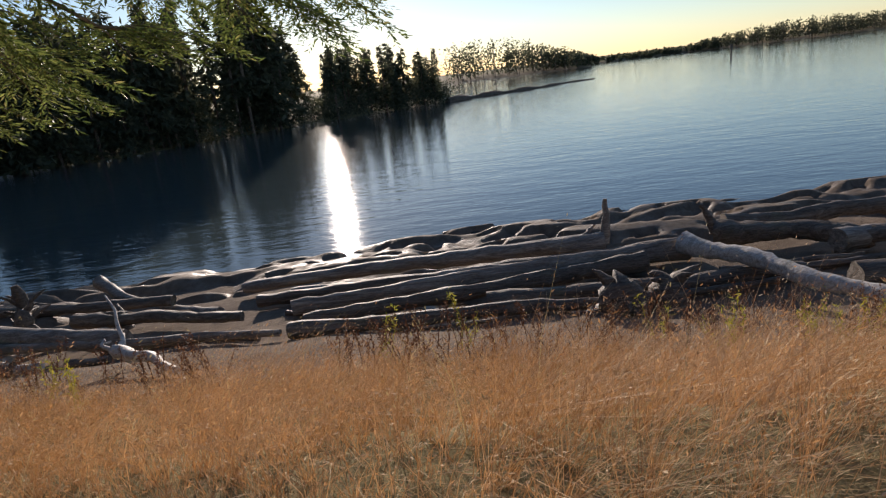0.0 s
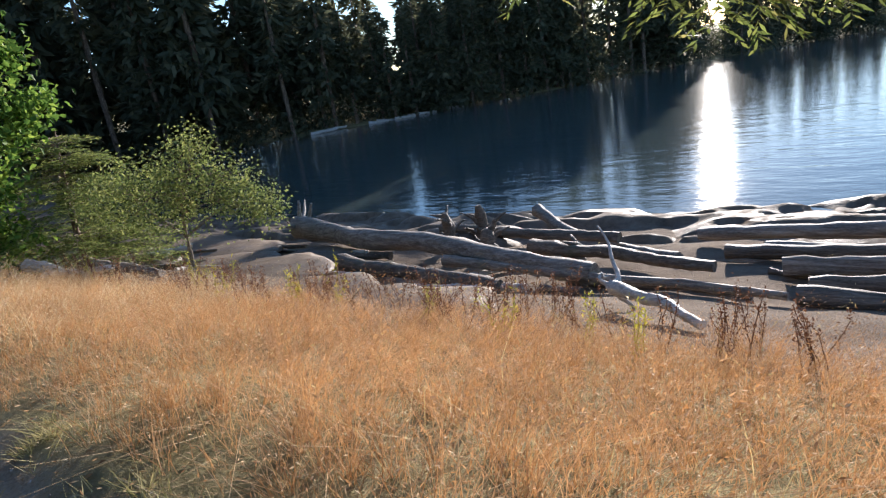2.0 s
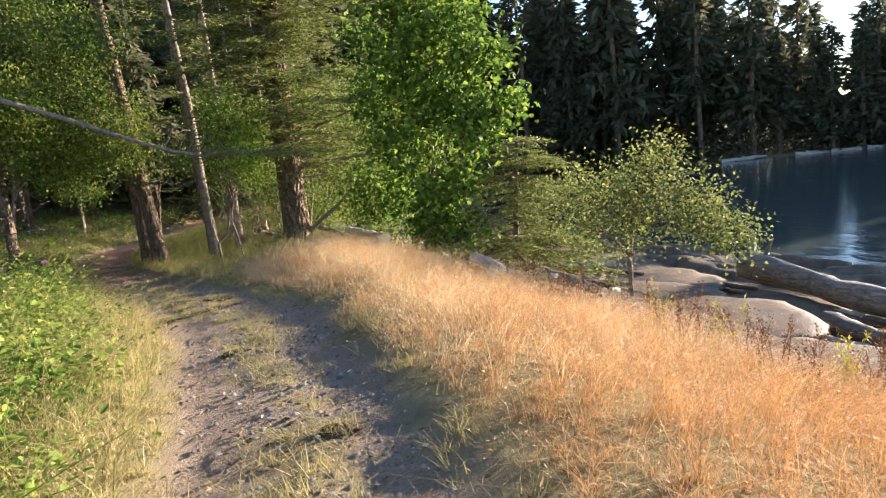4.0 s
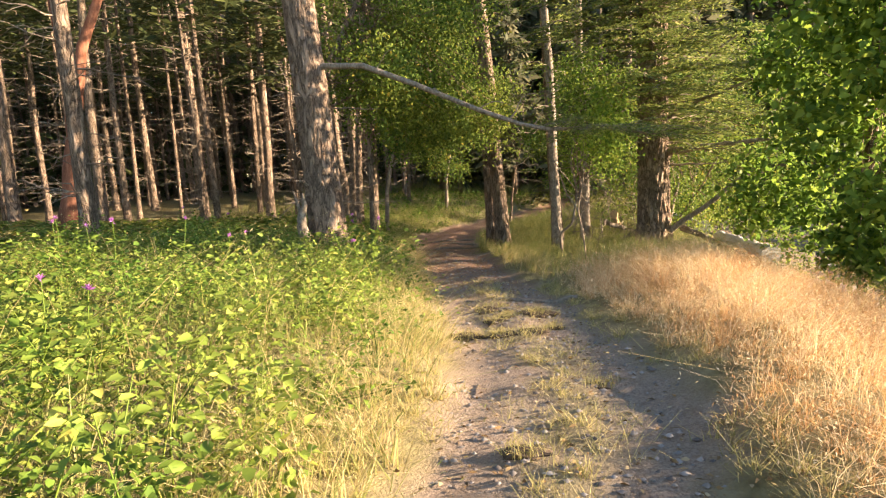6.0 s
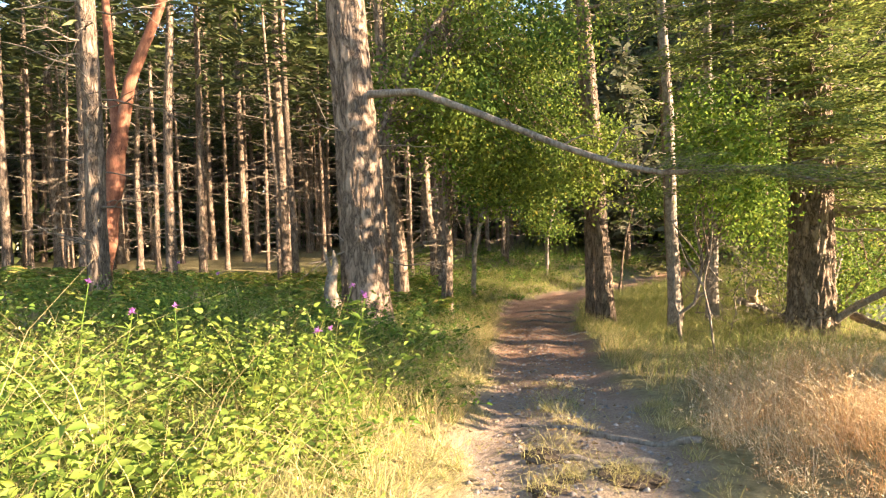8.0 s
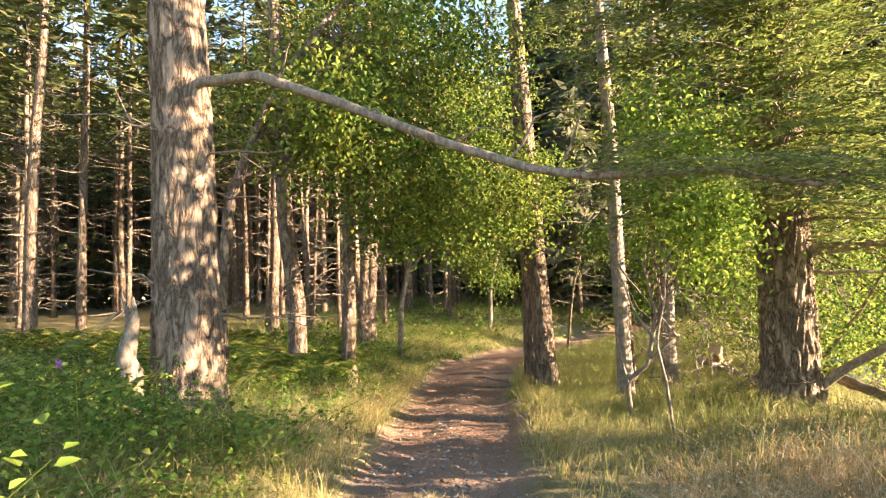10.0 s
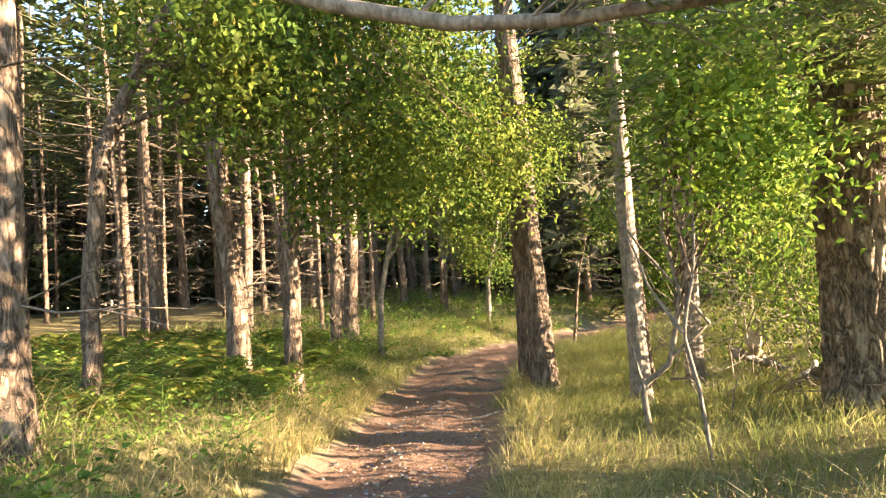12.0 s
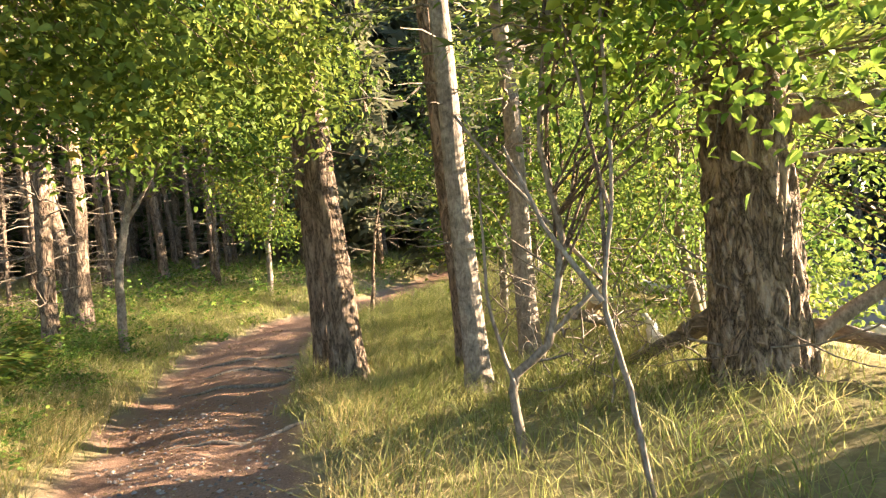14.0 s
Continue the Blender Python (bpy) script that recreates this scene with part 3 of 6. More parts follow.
POLES = [pole_tree(15, 14, 0.10, (0.3, 0.4)), pole_tree(16, 16, 0.13, (-0.5, 0.1)), pole_tree(17, 12, 0.08, (0.5, -0.4))]
rngQ = np.random.default_rng(17)
poles = 0
for k in range(9000):
    if poles >= 175:
        break
    x, y = rngQ.uniform(-66, -8), rngQ.uniform(-46, -6)
    if y > np.interp(x, TX, TY) - 5.5 or (x > -26 and y > -15.5) or math.hypot(x + 10, y + 2) < 16.5:
        continue
    if min(math.hypot(x - a, y - b) for a, b in taken) < 1.05:
        continue
    taken.append((x, y))
    turn, s = rngQ.uniform(0, 6.28), rngQ.uniform(0.8, 1.2)
    if poles < 3:
        stand(POLES[poles], x, y, turn)
    else:
        copy_thing(POLES[poles % 3], Matrix.LocRotScale((x, y, ground_z(x, y)), Euler((0, 0, turn)), (s, s, rngQ.uniform(0.9, 1.15))))
    poles += 1


def big_fir():
    """The grey fir beside the track with one long bare limb across it."""
    rng = np.random.default_rng(31)
    x, y = -18.55, -2.85
    t = thing("fir_tree", (x, y, ground_z(x, y)), "big grey-barked fir beside the track with a long bare limb", "tree")
    p = trunk_points(17, (-0.5, -1.1), rng, 12, 0.02)
    part("trunk", furrowed_trunk(p, 0.35, rng, M_FIR, 120, 1.25, 0.4, 0.05, 27), t)
    z0 = t.location.z
    b = Build()
    at = np.array([np.interp(3.58, p[:, 2], p[:, 0]), np.interp(3.58, p[:, 2], p[:, 1]), 3.58])
    loc = np.array(t.location)
    pts = [at, np.array((-18.4, -1.9, 3.34)) - loc, np.array((-18.42, -1.0, 2.95)) - loc, np.array((-18.35, 0.1, 2.42)) - loc, np.array((-18.2, 0.8, 2.12)) - loc, np.array((-18.06, 1.29, 1.98)) - loc, np.array((-18.1, 2.2, 1.95)) - loc, np.array((-18.2, 2.9, 1.8)) - loc]
    fine = np.array([np.interp(np.linspace(0, 7, 29), np.arange(8), [q[k] for q in pts]) for k in range(3)]).T
    b.tube(fine, np.linspace(0.056, 0.018, 29), 8, 0.12, rng)
    limb = part("limb", b.mesh("limb", M_TWIG, True), t, "long bare grey limb")
    bl, bw = Build(), Build()
    for k in range(19, 29):
        for sg in (-1, 1, 0.3):
            bough(bl, bw, fine[k], (sg * 0.9 + rng.normal() * 0.2, 0.8, rng.uniform(-0.1, 0.25)), rng.uniform(0.5, 1.1), rng, 0.008, 0.06, 1.3, 0.1)
    part("foliage", bl.mesh("needles", M_NEEDLE), limb, "green needled sprays at the limb's end")
    part("brushwood", bw.mesh("twigs", M_TWIG), limb)
    b = Build()
    for k in (5, 9, 12, 15, 18):
        e = rng.normal(size=3) * 0.25
        b.tube(curve(fine[k], fine[k] + (e[0], 0.5, 0.25 + e[2]), (0, 0, 0.1), rng, 5, 0.03), np.linspace(0.014, 0.004, 5), 4)
    part("dead_spray", b.mesh("side_twigs", M_TWIG), limb)
    tagged(part("dead_wood", twigs_mesh(p, 0.36, rng, 1.2, 11, 44, 1.5), t, "short dead branches"), kind="stuff")
    c, w = fir_crown(p, rng, 7.5, 17, 2.8, 26, 0.2, 0.4)
    part("crown", c, t)
    part("brushwood", w, t)
    # the torn snag at its foot
    b = Build()
    x, y = -18.15, -3.15
    s = thing("snag", (x, y, ground_z(x, y)), "torn grey dead snag at the foot of the fir", "tree stump")
    q = curve((0, 0, -0.1), (0.1, 0.05, 1.25), (0.05, 0, 0), rng, 8, 0.03)
    b.tube(q, [0.12, 0.11, 0.10, 0.10, 0.085, 0.07, 0.045, 0.012], 9, 0.2, rng)
    b.tube([(0.05, 0, 0.8), (0.0, -0.1, 1.05), (0.05, -0.14, 1.3)], [0.05, 0.035, 0.008], 6, 0.2, rng)
    part("wood", b.mesh("wood", M_TWIG, True), s)


big_fir()


def measured_tree(name, x, y, r0, height, lean, label, bark, seed, twigs=20, crown_from=6.0, reach=2.4, flare=1.3, rough=0.06, boughs=18, twig_from=1.5, top=0.35):
    rng = np.random.default_rng(seed)
    t = thing(name, (x, y, ground_z(x, y)), label, "tree")
    p = trunk_points(height, lean, rng, 12, 0.03)
    part("trunk", furrowed_trunk(p, r0, rng, bark, 64, flare, top, 0.07, 15), t)
    if twigs:
        tagged(part("dead_wood", twigs_mesh(p, r0, rng, twig_from, crown_from + 2, twigs, 1.3), t, "bare grey dead branches"), kind="stuff")
    if boughs:
        c, w = fir_crown(p, rng, crown_from, height, reach, boughs, 0.16, 0.5)
        part("crown", c, t)
        part("brushwood", w, t)
    return t, p, rng


measured_tree("fir_tree", -23.4, -3.45, 0.13, 13, (0.1, 0.35), "slim sunlit fir trunk beside the track", M_FIR, 41, 14, 7, 1.8)
measured_tree("fir_tree", -26.5, -0.33, 0.225, 16, (-0.4, -0.7), "grey fir leaning over the bend of the track", M_FIR, 42, 16, 7, 2.6)
measured_tree("fir_tree", -27.2, -0.68, 0.22, 16, (-0.2, -0.5), "second dark fir trunk behind its twin at the bend", M_FIR, 43, 10, 7, 2.4)
measured_tree("fir_tree", -24.85, 1.34, 0.135, 14, (-0.2, -0.35), "slim pale-barked fir beside the track", M_PALE, 44, 14, 4.2, 1.9, boughs=30)
measured_tree("fir_tree", -26.4, 1.35, 0.17, 14, (-0.2, -0.5), "dark fir trunk behind a pale one", M_FIR, 45, 14, 3.6, 2.0, boughs=32)
measured_tree("fir_tree", -26.2, 2.15, 0.14, 13, (0.0, 0.0), "slim fir with broken branch stubs", M_PALE, 46, 34, 3.4, 2.0, boughs=32)
measured_tree("fir_tree", -34.0, -0.7, 0.05, 4.2, (0.3, 0.9), "young leaning tree at the edge of the clearing", M_FIR, 47, 8, 2.0, 1.0, boughs=10)


def madrone():
    rng = np.random.default_rng(51)
    x, y = -19.2, -9.1
    t = thing("madrone_tree", (x, y, ground_z(x, y)), "red-barked madrone forking among the conifers", "tree")
    b = Build()
    b.tube(curve((0, 0, -0.1), (-0.2, 0.5, 3.2), (0.1, 0.05, 0), rng, 9, 0.02), np.linspace(0.22, 0.16, 9), 12, 0.07, rng)
    part("trunk", b.mesh("trunk", M_RED, True), t)
    for q, r in (([(-0.2, 0.48, 3.1), (-0.25, 0.75, 4.2), (-0.5, 1.3, 5.6), (-0.7, 2.0, 8.0)], 0.13), ([(-0.2, 0.46, 3.0), (-0.3, 0.2, 4.2), (-0.5, -0.1, 6.0), (-0.9, 0.1, 8.5)], 0.11)):
        b = Build()
        b.tube(q, np.linspace(r, r * 0.5, 4), 9, 0.06, rng)
        part("limb", b.mesh("limb", M_RED, True), t)
    bl = Build()
    c = rng.normal(size=(60, 3)) * (1.3, 1.3, 1.0) + (-0.7, 1.3, 8.5)
    for q in c:
        m = 26
        bl.leaves(q + rng.normal(size=(m, 3)) * 0.28, rng.normal(size=(m, 3)), 0.12, 0.05, rng)
    part("crown", bl.mesh("crown", M_LEAF), t)


madrone()


def shore_fir():
    """The stout fir on the water side, with thick limbs and drooping boughs."""
    rng = np.random.default_rng(61)
    x, y = -23.2, 3.64
    z0 = ground_z(x, y)
    t = thing("old_fir_tree", (x, y, z0), "stout old fir with deeply furrowed bark and broken limbs", "tree")
    p = trunk_points(16, (-0.3, 0.5), rng, 12, 0.02)
    part("trunk", furrowed_trunk(p, 0.375, rng, M_FIR_OLD, 168, 1.18, 0.5, 0.14, 22), t)

    def limb(z, d, L, r, sag=0.0, label="thick broken grey limb"):
        b = Build()
        c = np.array([np.interp(z, p[:, 2], p[:, 0]), np.interp(z, p[:, 2], p[:, 1]), z])
        q = curve(c, c + np.array(d, float) * L, (0, 0, sag), rng, 9, 0.02)
        b.tube(q, np.linspace(r, r * 0.35, 9), 8, 0.08, rng)
        return part("limb", b.mesh("limb", M_TWIG, True), t, label), q

    limb(2.15, (0.2, 0.97, 0.06), 2.6, 0.10)
    limb(1.95, (-0.1, 0.95, -0.05), 1.8, 0.035, -0.1)
    limb(2.75, (0.4, 0.8, 0.35), 2.4, 0.06, 0.1)
    limb(3.1, (0.2, 0.8, 0.7), 2.2, 0.05, 0.1)
    limb(2.3, (0.9, -0.35, 0.3), 0.8, 0.05)
    limb(0.05, (0.35, 0.85, 0.72), 3.0, 0.075, -0.1, "leaning grey pole against the trunk")
    limb(3.0, (-0.6, 0.7, 0.0), 1.5, 0.04)
    tagged(part("dead_wood", twigs_mesh(p, 0.43, rng, 2.2, 7, 46, 1.9), t, "bare tangled dead branches"), kind="stuff")
    bl, bw = Build(), Build()
    for k in range(125):
        z = rng.uniform(2.2, 4.4) if k < 26 else rng.uniform(4.4, 9.5)
        a = rng.uniform(-1.6, 3.0)
        c = np.array([np.interp(z, p[:, 2], p[:, 0]), np.interp(z, p[:, 2], p[:, 1]), z])
        bough(bl, bw, c, (math.cos(a), math.sin(a), 0.1), rng.uniform(1.2, 3.6), rng, 0.02, 0.13, 0.8, 0.2)
    for k in range(40):
        z, a = rng.uniform(3.3, 7.0), rng.uniform(-1.5, 1.1)
        c = np.array([np.interp(z, p[:, 2], p[:, 0]), np.interp(z, p[:, 2], p[:, 1]), z])
        bough(bl, bw, c, (math.cos(a), math.sin(a), 0.12), rng.uniform(2.0, 3.8), rng, 0.02, 0.11, 0.9, 0.2)
    part("foliage", bl.mesh("boughs", M_NEEDLE), t, "grey-green drooping needled boughs")
    part("brushwood", bw.mesh("bough_wood", M_TWIG), t)
    c, w = fir_crown(p, rng, 7, 16, 3.4, 26, 0.18, 0.45)
    part("crown", c, t)
    part("brushwood", w, t)


shore_fir()


# ---- broad-leaved trees and shrubs ----
def leafy(blobs, rng, leaf, width, per, spread=0.22, hang=0.5, clumps=None):
    """Leaves in clumps that fill ellipsoids: (x, y, z, rx, ry, rz, clumps)."""
    bl = Build()
    for x, y, z, rx, ry, rz, n in blobs:
        d = rng.normal(size=(n, 3))
        d /= np.linalg.norm(d, axis=1)[:, None]
        c = np.array((x, y, z)) + d * rng.uniform(0.35, 1.0, (n, 1)) ** 0.6 * (rx, ry, rz)
        pos = (c[:, None] + rng.normal(size=(n, per, 3)) * spread).reshape(-1, 3)
        way = rng.normal(size=pos.shape) * (1, 1, 0.6) + (0, 0, -hang)
        bl.ovate(pos, way, leaf, width, rng, 0.2, 0.15)
        if clumps is not None:
            clumps.extend(c[:: max(1, n // 4)])
    return bl


def leafy_tree(name, base, label, blobs, trunk, material, bark, seed, leaf=0.09, width=0.055, per=42, spread=0.22, hang=0.5):
    """trunk: a list of (points, radius at the foot), the first the stem."""
    rng = np.random.default_rng(seed)
    t = thing(name, base, label, "tree" if "tree" in name else "shrub")
    o = np.array(base)
    tips = []
    bl = leafy([(x - o[0], y - o[1], z - o[2], *r) for x, y, z, *r in blobs], rng, leaf, width, per, spread, hang, tips)
    stem_end = None
    for k, (pts, r) in enumerate(trunk):
        b = Build()
        q = np.array(pts, float) - o
        f = np.array([np.interp(np.linspace(0, len(q) - 1, 4 * len(q)), np.arange(len(q)), q[:, m]) for m in range(3)]).T
        f[1:-1] += rng.normal(size=(len(f) - 2, 3)) * r * 0.12
        b.tube(f, np.linspace(r, r * 0.45, len(f)), 9, 0.08, rng)
        part("trunk" if k == 0 else "limb", b.mesh("stem", bark, True), t)
        stem_end = f if k == 0 else stem_end
    b = Build()
    for c in tips:
        a = stem_end[rng.integers(len(stem_end) // 2, len(stem_end))]
        b.tube(curve(a, c, (0, 0, 0.1), rng, 6, 0.05), np.linspace(0.013, 0.004, 6), 4, cap=False)
    part("brushwood", b.mesh("twigs", M_FIR), t)
    part("crown", bl.mesh("crown", material), t, "loose crown of small green leaves")
    return t


zl = ground_z(-20.4, -3.9)
leafy_tree("alder_tree", (-20.4, -3.9, zl), "leaning slim broad-leaved tree arching over the track",
           [(-21.2, -3.2, 3.9, 1.0, 0.9, 0.9, 60), (-21.4, -2.4, 3.1, 0.7, 0.7, 0.7, 40), (-22.2, -2.6, 4.1, 1.1, 0.9, 0.9, 60), (-22.9, -1.8, 3.3, 0.8, 0.7, 0.8, 50), (-23.0, -1.3, 2.4, 0.6, 0.55, 0.5, 34),
            (-22.7, -2.2, 2.3, 0.6, 0.5, 0.45, 30), (-24.2, -0.9, 3.2, 0.9, 0.8, 0.8, 44), (-23.5, -2.5, 5.2, 1.5, 1.3, 1.0, 70), (-24.6, -1.6, 4.4, 1.2, 1.0, 1.0, 60), (-20.4, -2.0, 3.6, 0.5, 0.5, 0.4, 26), (-25.5, -2.8, 3.6, 1.0, 1.0, 1.1, 50), (-23.9, -0.3, 2.5, 0.4, 0.4, 0.5, 18), (-25.3, -0.3, 3.2, 0.8, 0.7, 0.6, 30), (-24.5, -3.5, 6.6, 2.0, 1.6, 0.8, 50), (-22.0, -2.5, 6.5, 1.8, 1.5, 0.8, 50), (-21.6, -1.4, 5.0, 1.2, 1.0, 0.6, 30), (-23.2, -0.6, 5.4, 1.4, 1.2, 0.7, 36)],
           [([(-20.4, -3.9, zl - 0.1), (-20.45, -3.9, 1.4), (-20.5, -3.75, 2.6), (-20.9, -3.4, 4.0), (-21.6, -2.9, 5.4), (-22.6, -2.5, 6.4)], 0.10), ([(-20.55, -3.7, 2.8), (-21.5, -2.6, 3.5), (-22.8, -1.6, 3.0)], 0.04), ([(-20.9, -3.4, 4.0), (-23.2, -2.0, 4.2), (-24.4, -1.2, 3.6)], 0.05)],
           M_LEAF, M_FIR, 71, 0.085, 0.055, 46, 0.28)
zs = ground_z(-22.4, 1.45)
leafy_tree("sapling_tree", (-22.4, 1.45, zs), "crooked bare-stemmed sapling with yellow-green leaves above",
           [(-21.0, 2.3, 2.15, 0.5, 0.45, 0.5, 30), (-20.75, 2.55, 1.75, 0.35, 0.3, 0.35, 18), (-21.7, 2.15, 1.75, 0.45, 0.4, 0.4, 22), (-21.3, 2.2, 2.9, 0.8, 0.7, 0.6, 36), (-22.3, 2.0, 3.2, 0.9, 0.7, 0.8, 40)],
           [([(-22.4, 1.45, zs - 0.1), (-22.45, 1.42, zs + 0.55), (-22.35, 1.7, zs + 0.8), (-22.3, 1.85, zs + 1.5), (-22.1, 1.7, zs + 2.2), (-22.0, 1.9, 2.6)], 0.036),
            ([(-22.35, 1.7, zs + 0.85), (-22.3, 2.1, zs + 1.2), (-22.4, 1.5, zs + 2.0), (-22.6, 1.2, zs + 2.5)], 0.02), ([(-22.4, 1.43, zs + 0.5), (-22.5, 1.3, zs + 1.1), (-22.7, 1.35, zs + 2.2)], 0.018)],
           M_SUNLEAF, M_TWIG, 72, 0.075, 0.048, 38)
zs = ground_z(-21.2, 1.95)
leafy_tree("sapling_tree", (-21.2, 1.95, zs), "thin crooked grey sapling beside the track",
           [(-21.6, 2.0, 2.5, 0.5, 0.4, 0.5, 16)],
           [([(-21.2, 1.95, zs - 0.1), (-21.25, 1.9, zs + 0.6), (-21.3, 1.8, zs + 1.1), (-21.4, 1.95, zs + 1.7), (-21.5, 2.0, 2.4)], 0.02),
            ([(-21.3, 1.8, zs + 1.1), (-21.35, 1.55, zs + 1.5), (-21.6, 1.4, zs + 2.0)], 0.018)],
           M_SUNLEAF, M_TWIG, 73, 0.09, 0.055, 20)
# leafy thicket between the stout fir and the beach
zt = ground_z(-26.0, 4.4)
leafy_tree("thicket_shrub", (-26.0, 4.4, zt), "tangled sunlit thicket of leaves at the edge of the beach",
           [(-26.6, 4.0, 0.4, 1.0, 0.9, 1.0, 34), (-26.8, 3.8, 2.0, 1.2, 1.0, 0.9, 30), (-25.0, 5.4, 0.3, 1.0, 0.9, 0.7, 26), (-24.6, 5.6, 1.5, 1.2, 1.0, 0.6, 22), (-27.5, 5.4, 0.9, 1.4, 1.2, 1.1, 34), (-26.4, 4.9, -0.6, 1.2, 1.0, 0.7, 30), (-25.5, 3.6, 0.9, 0.7, 0.6, 0.6, 16), (-29.5, 4.5, 1.0, 1.6, 1.2, 1.2, 36), (-29.0, 3.4, 0.0, 1.2, 1.0, 0.8, 26), (-27.2, 4.0, 3.4, 1.5, 1.2, 0.8, 26), (-22.6, 6.6, 0.2, 0.9, 0.7, 0.6, 20), (-21.4, 6.2, -0.7, 0.8, 0.6, 0.5, 18), (-23.4, 6.6, 1.5, 1.0, 0.7, 0.5, 18), (-22.0, 7.0, 2.6, 1.0, 0.8, 0.5, 16)],
           [([(-26.0, 4.4, zt - 0.1), (-26.2, 4.3, 0.5), (-26.5, 4.5, 2.0), (-26.6, 4.6, 3.6)], 0.08), ([(-26.0, 4.4, zt), (-25.2, 5.2, 0.6), (-24.7, 5.6, 1.6)], 0.04), ([(-26.0, 4.4, zt), (-27.2, 5.0, 0.8), (-29.0, 4.6, 1.6)], 0.05)],
           M_LEAF, M_TWIG, 74, 0.085, 0.05, 34)
# maple and shrub on the bank
zm = ground_z(-19.6, 6.6)
leafy_tree("maple_tree", (-19.6, 6.6, zm), "bright green maple at the edge of the beach",
           [(-17.8, 6.4, 0.8, 0.6, 0.7, 0.5, 16), (-17.1, 6.9, 1.9, 0.5, 0.6, 0.4, 14), (-17.5, 6.3, 2.6, 0.9, 0.8, 0.4, 24), (-17.0, 7.0, 3.4, 0.7, 0.7, 0.35, 20), (-17.7, 6.6, 4.2, 1.2, 0.9, 0.4, 30), (-18.6, 5.7, 2.0, 0.9, 0.9, 0.5, 24), (-18.5, 5.9, 3.4, 1.0, 1.0, 0.5, 28),
            (-18.2, 6.2, 5.2, 1.3, 1.2, 0.5, 34), (-18.8, 6.6, 0.3, 0.8, 0.8, 0.6, 20), (-18.2, 6.5, -0.5, 0.9, 0.8, 0.4, 18), (-19.8, 6.4, -0.2, 1.0, 0.9, 0.6, 22), (-21.0, 5.6, 0.6, 1.0, 0.9, 0.9, 28), (-19.4, 7.0, 6.2, 1.3, 1.3, 0.6, 30), (-20.0, 6.4, 1.6, 1.1, 1.0, 0.7, 26), (-20.2, 6.0, 3.2, 1.1, 1.0, 0.6, 26), (-20.0, 6.2, 4.6, 1.4, 1.2, 0.6, 30), (-19.2, 6.4, 7.2, 1.2, 1.1, 0.6, 24), (-17.2, 7.6, 2.3, 0.5, 0.5, 0.3, 12)],
           [([(-19.6, 6.6, zm - 0.1), (-19.4, 6.6, 0.8), (-18.9, 6.5, 2.6), (-18.6, 6.5, 4.6)], 0.12), ([(-19.4, 6.6, 0.6), (-18.2, 6.5, 1.4), (-17.5, 6.5, 2.0)], 0.05)],
           M_MAPLE, M_FIR, 75, 0.15, 0.12, 34, 0.21)
KX, KY = -14.9, 8.9
zk = ground_z(KX, KY)
leafy_tree("crabapple_shrub", (KX, KY, zk), "spreading green crabapple shrub on the bank above the beach",
           [(KX + dx, KY + dy, dz, *r) for dx, dy, dz, *r in [(0.7, 0.1, 0.3, 0.7, 0.7, 0.5, 24), (1.25, 0.6, -0.35, 0.7, 0.7, 0.4, 32), (0.0, -0.5, -0.3, 0.9, 0.8, 0.5, 36), (-0.3, -0.4, 0.45, 0.9, 0.8, 0.4, 24), (1.7, 1.0, -0.6, 0.45, 0.4, 0.25, 16), (-1.0, -0.8, 0.1, 0.9, 0.8, 0.6, 30), (1.0, 0.3, 1.0, 0.3, 0.3, 0.35, 8), (0.4, 0.1, 0.85, 0.4, 0.4, 0.3, 8), (1.5, 0.6, 0.2, 0.3, 0.3, 0.25, 7)]],
           [([(KX, KY, zk - 0.1), (KX + 0.05, KY, -1.0), (KX + 0.2, KY, -0.2), (KX + 0.5, KY + 0.1, 0.5)], 0.05), ([(KX + 0.05, KY, -1.0), (KX + 0.8, KY + 0.5, -0.5), (KX + 1.3, KY + 0.9, -0.5)], 0.025), ([(KX + 0.05, KY, -1.0), (KX - 0.6, KY - 0.4, -0.2), (KX - 0.9, KY - 0.6, 0.4)], 0.03)],
           M_SHRUB, M_TWIG, 76, 0.07, 0.048, 46, 0.21, 0.1)

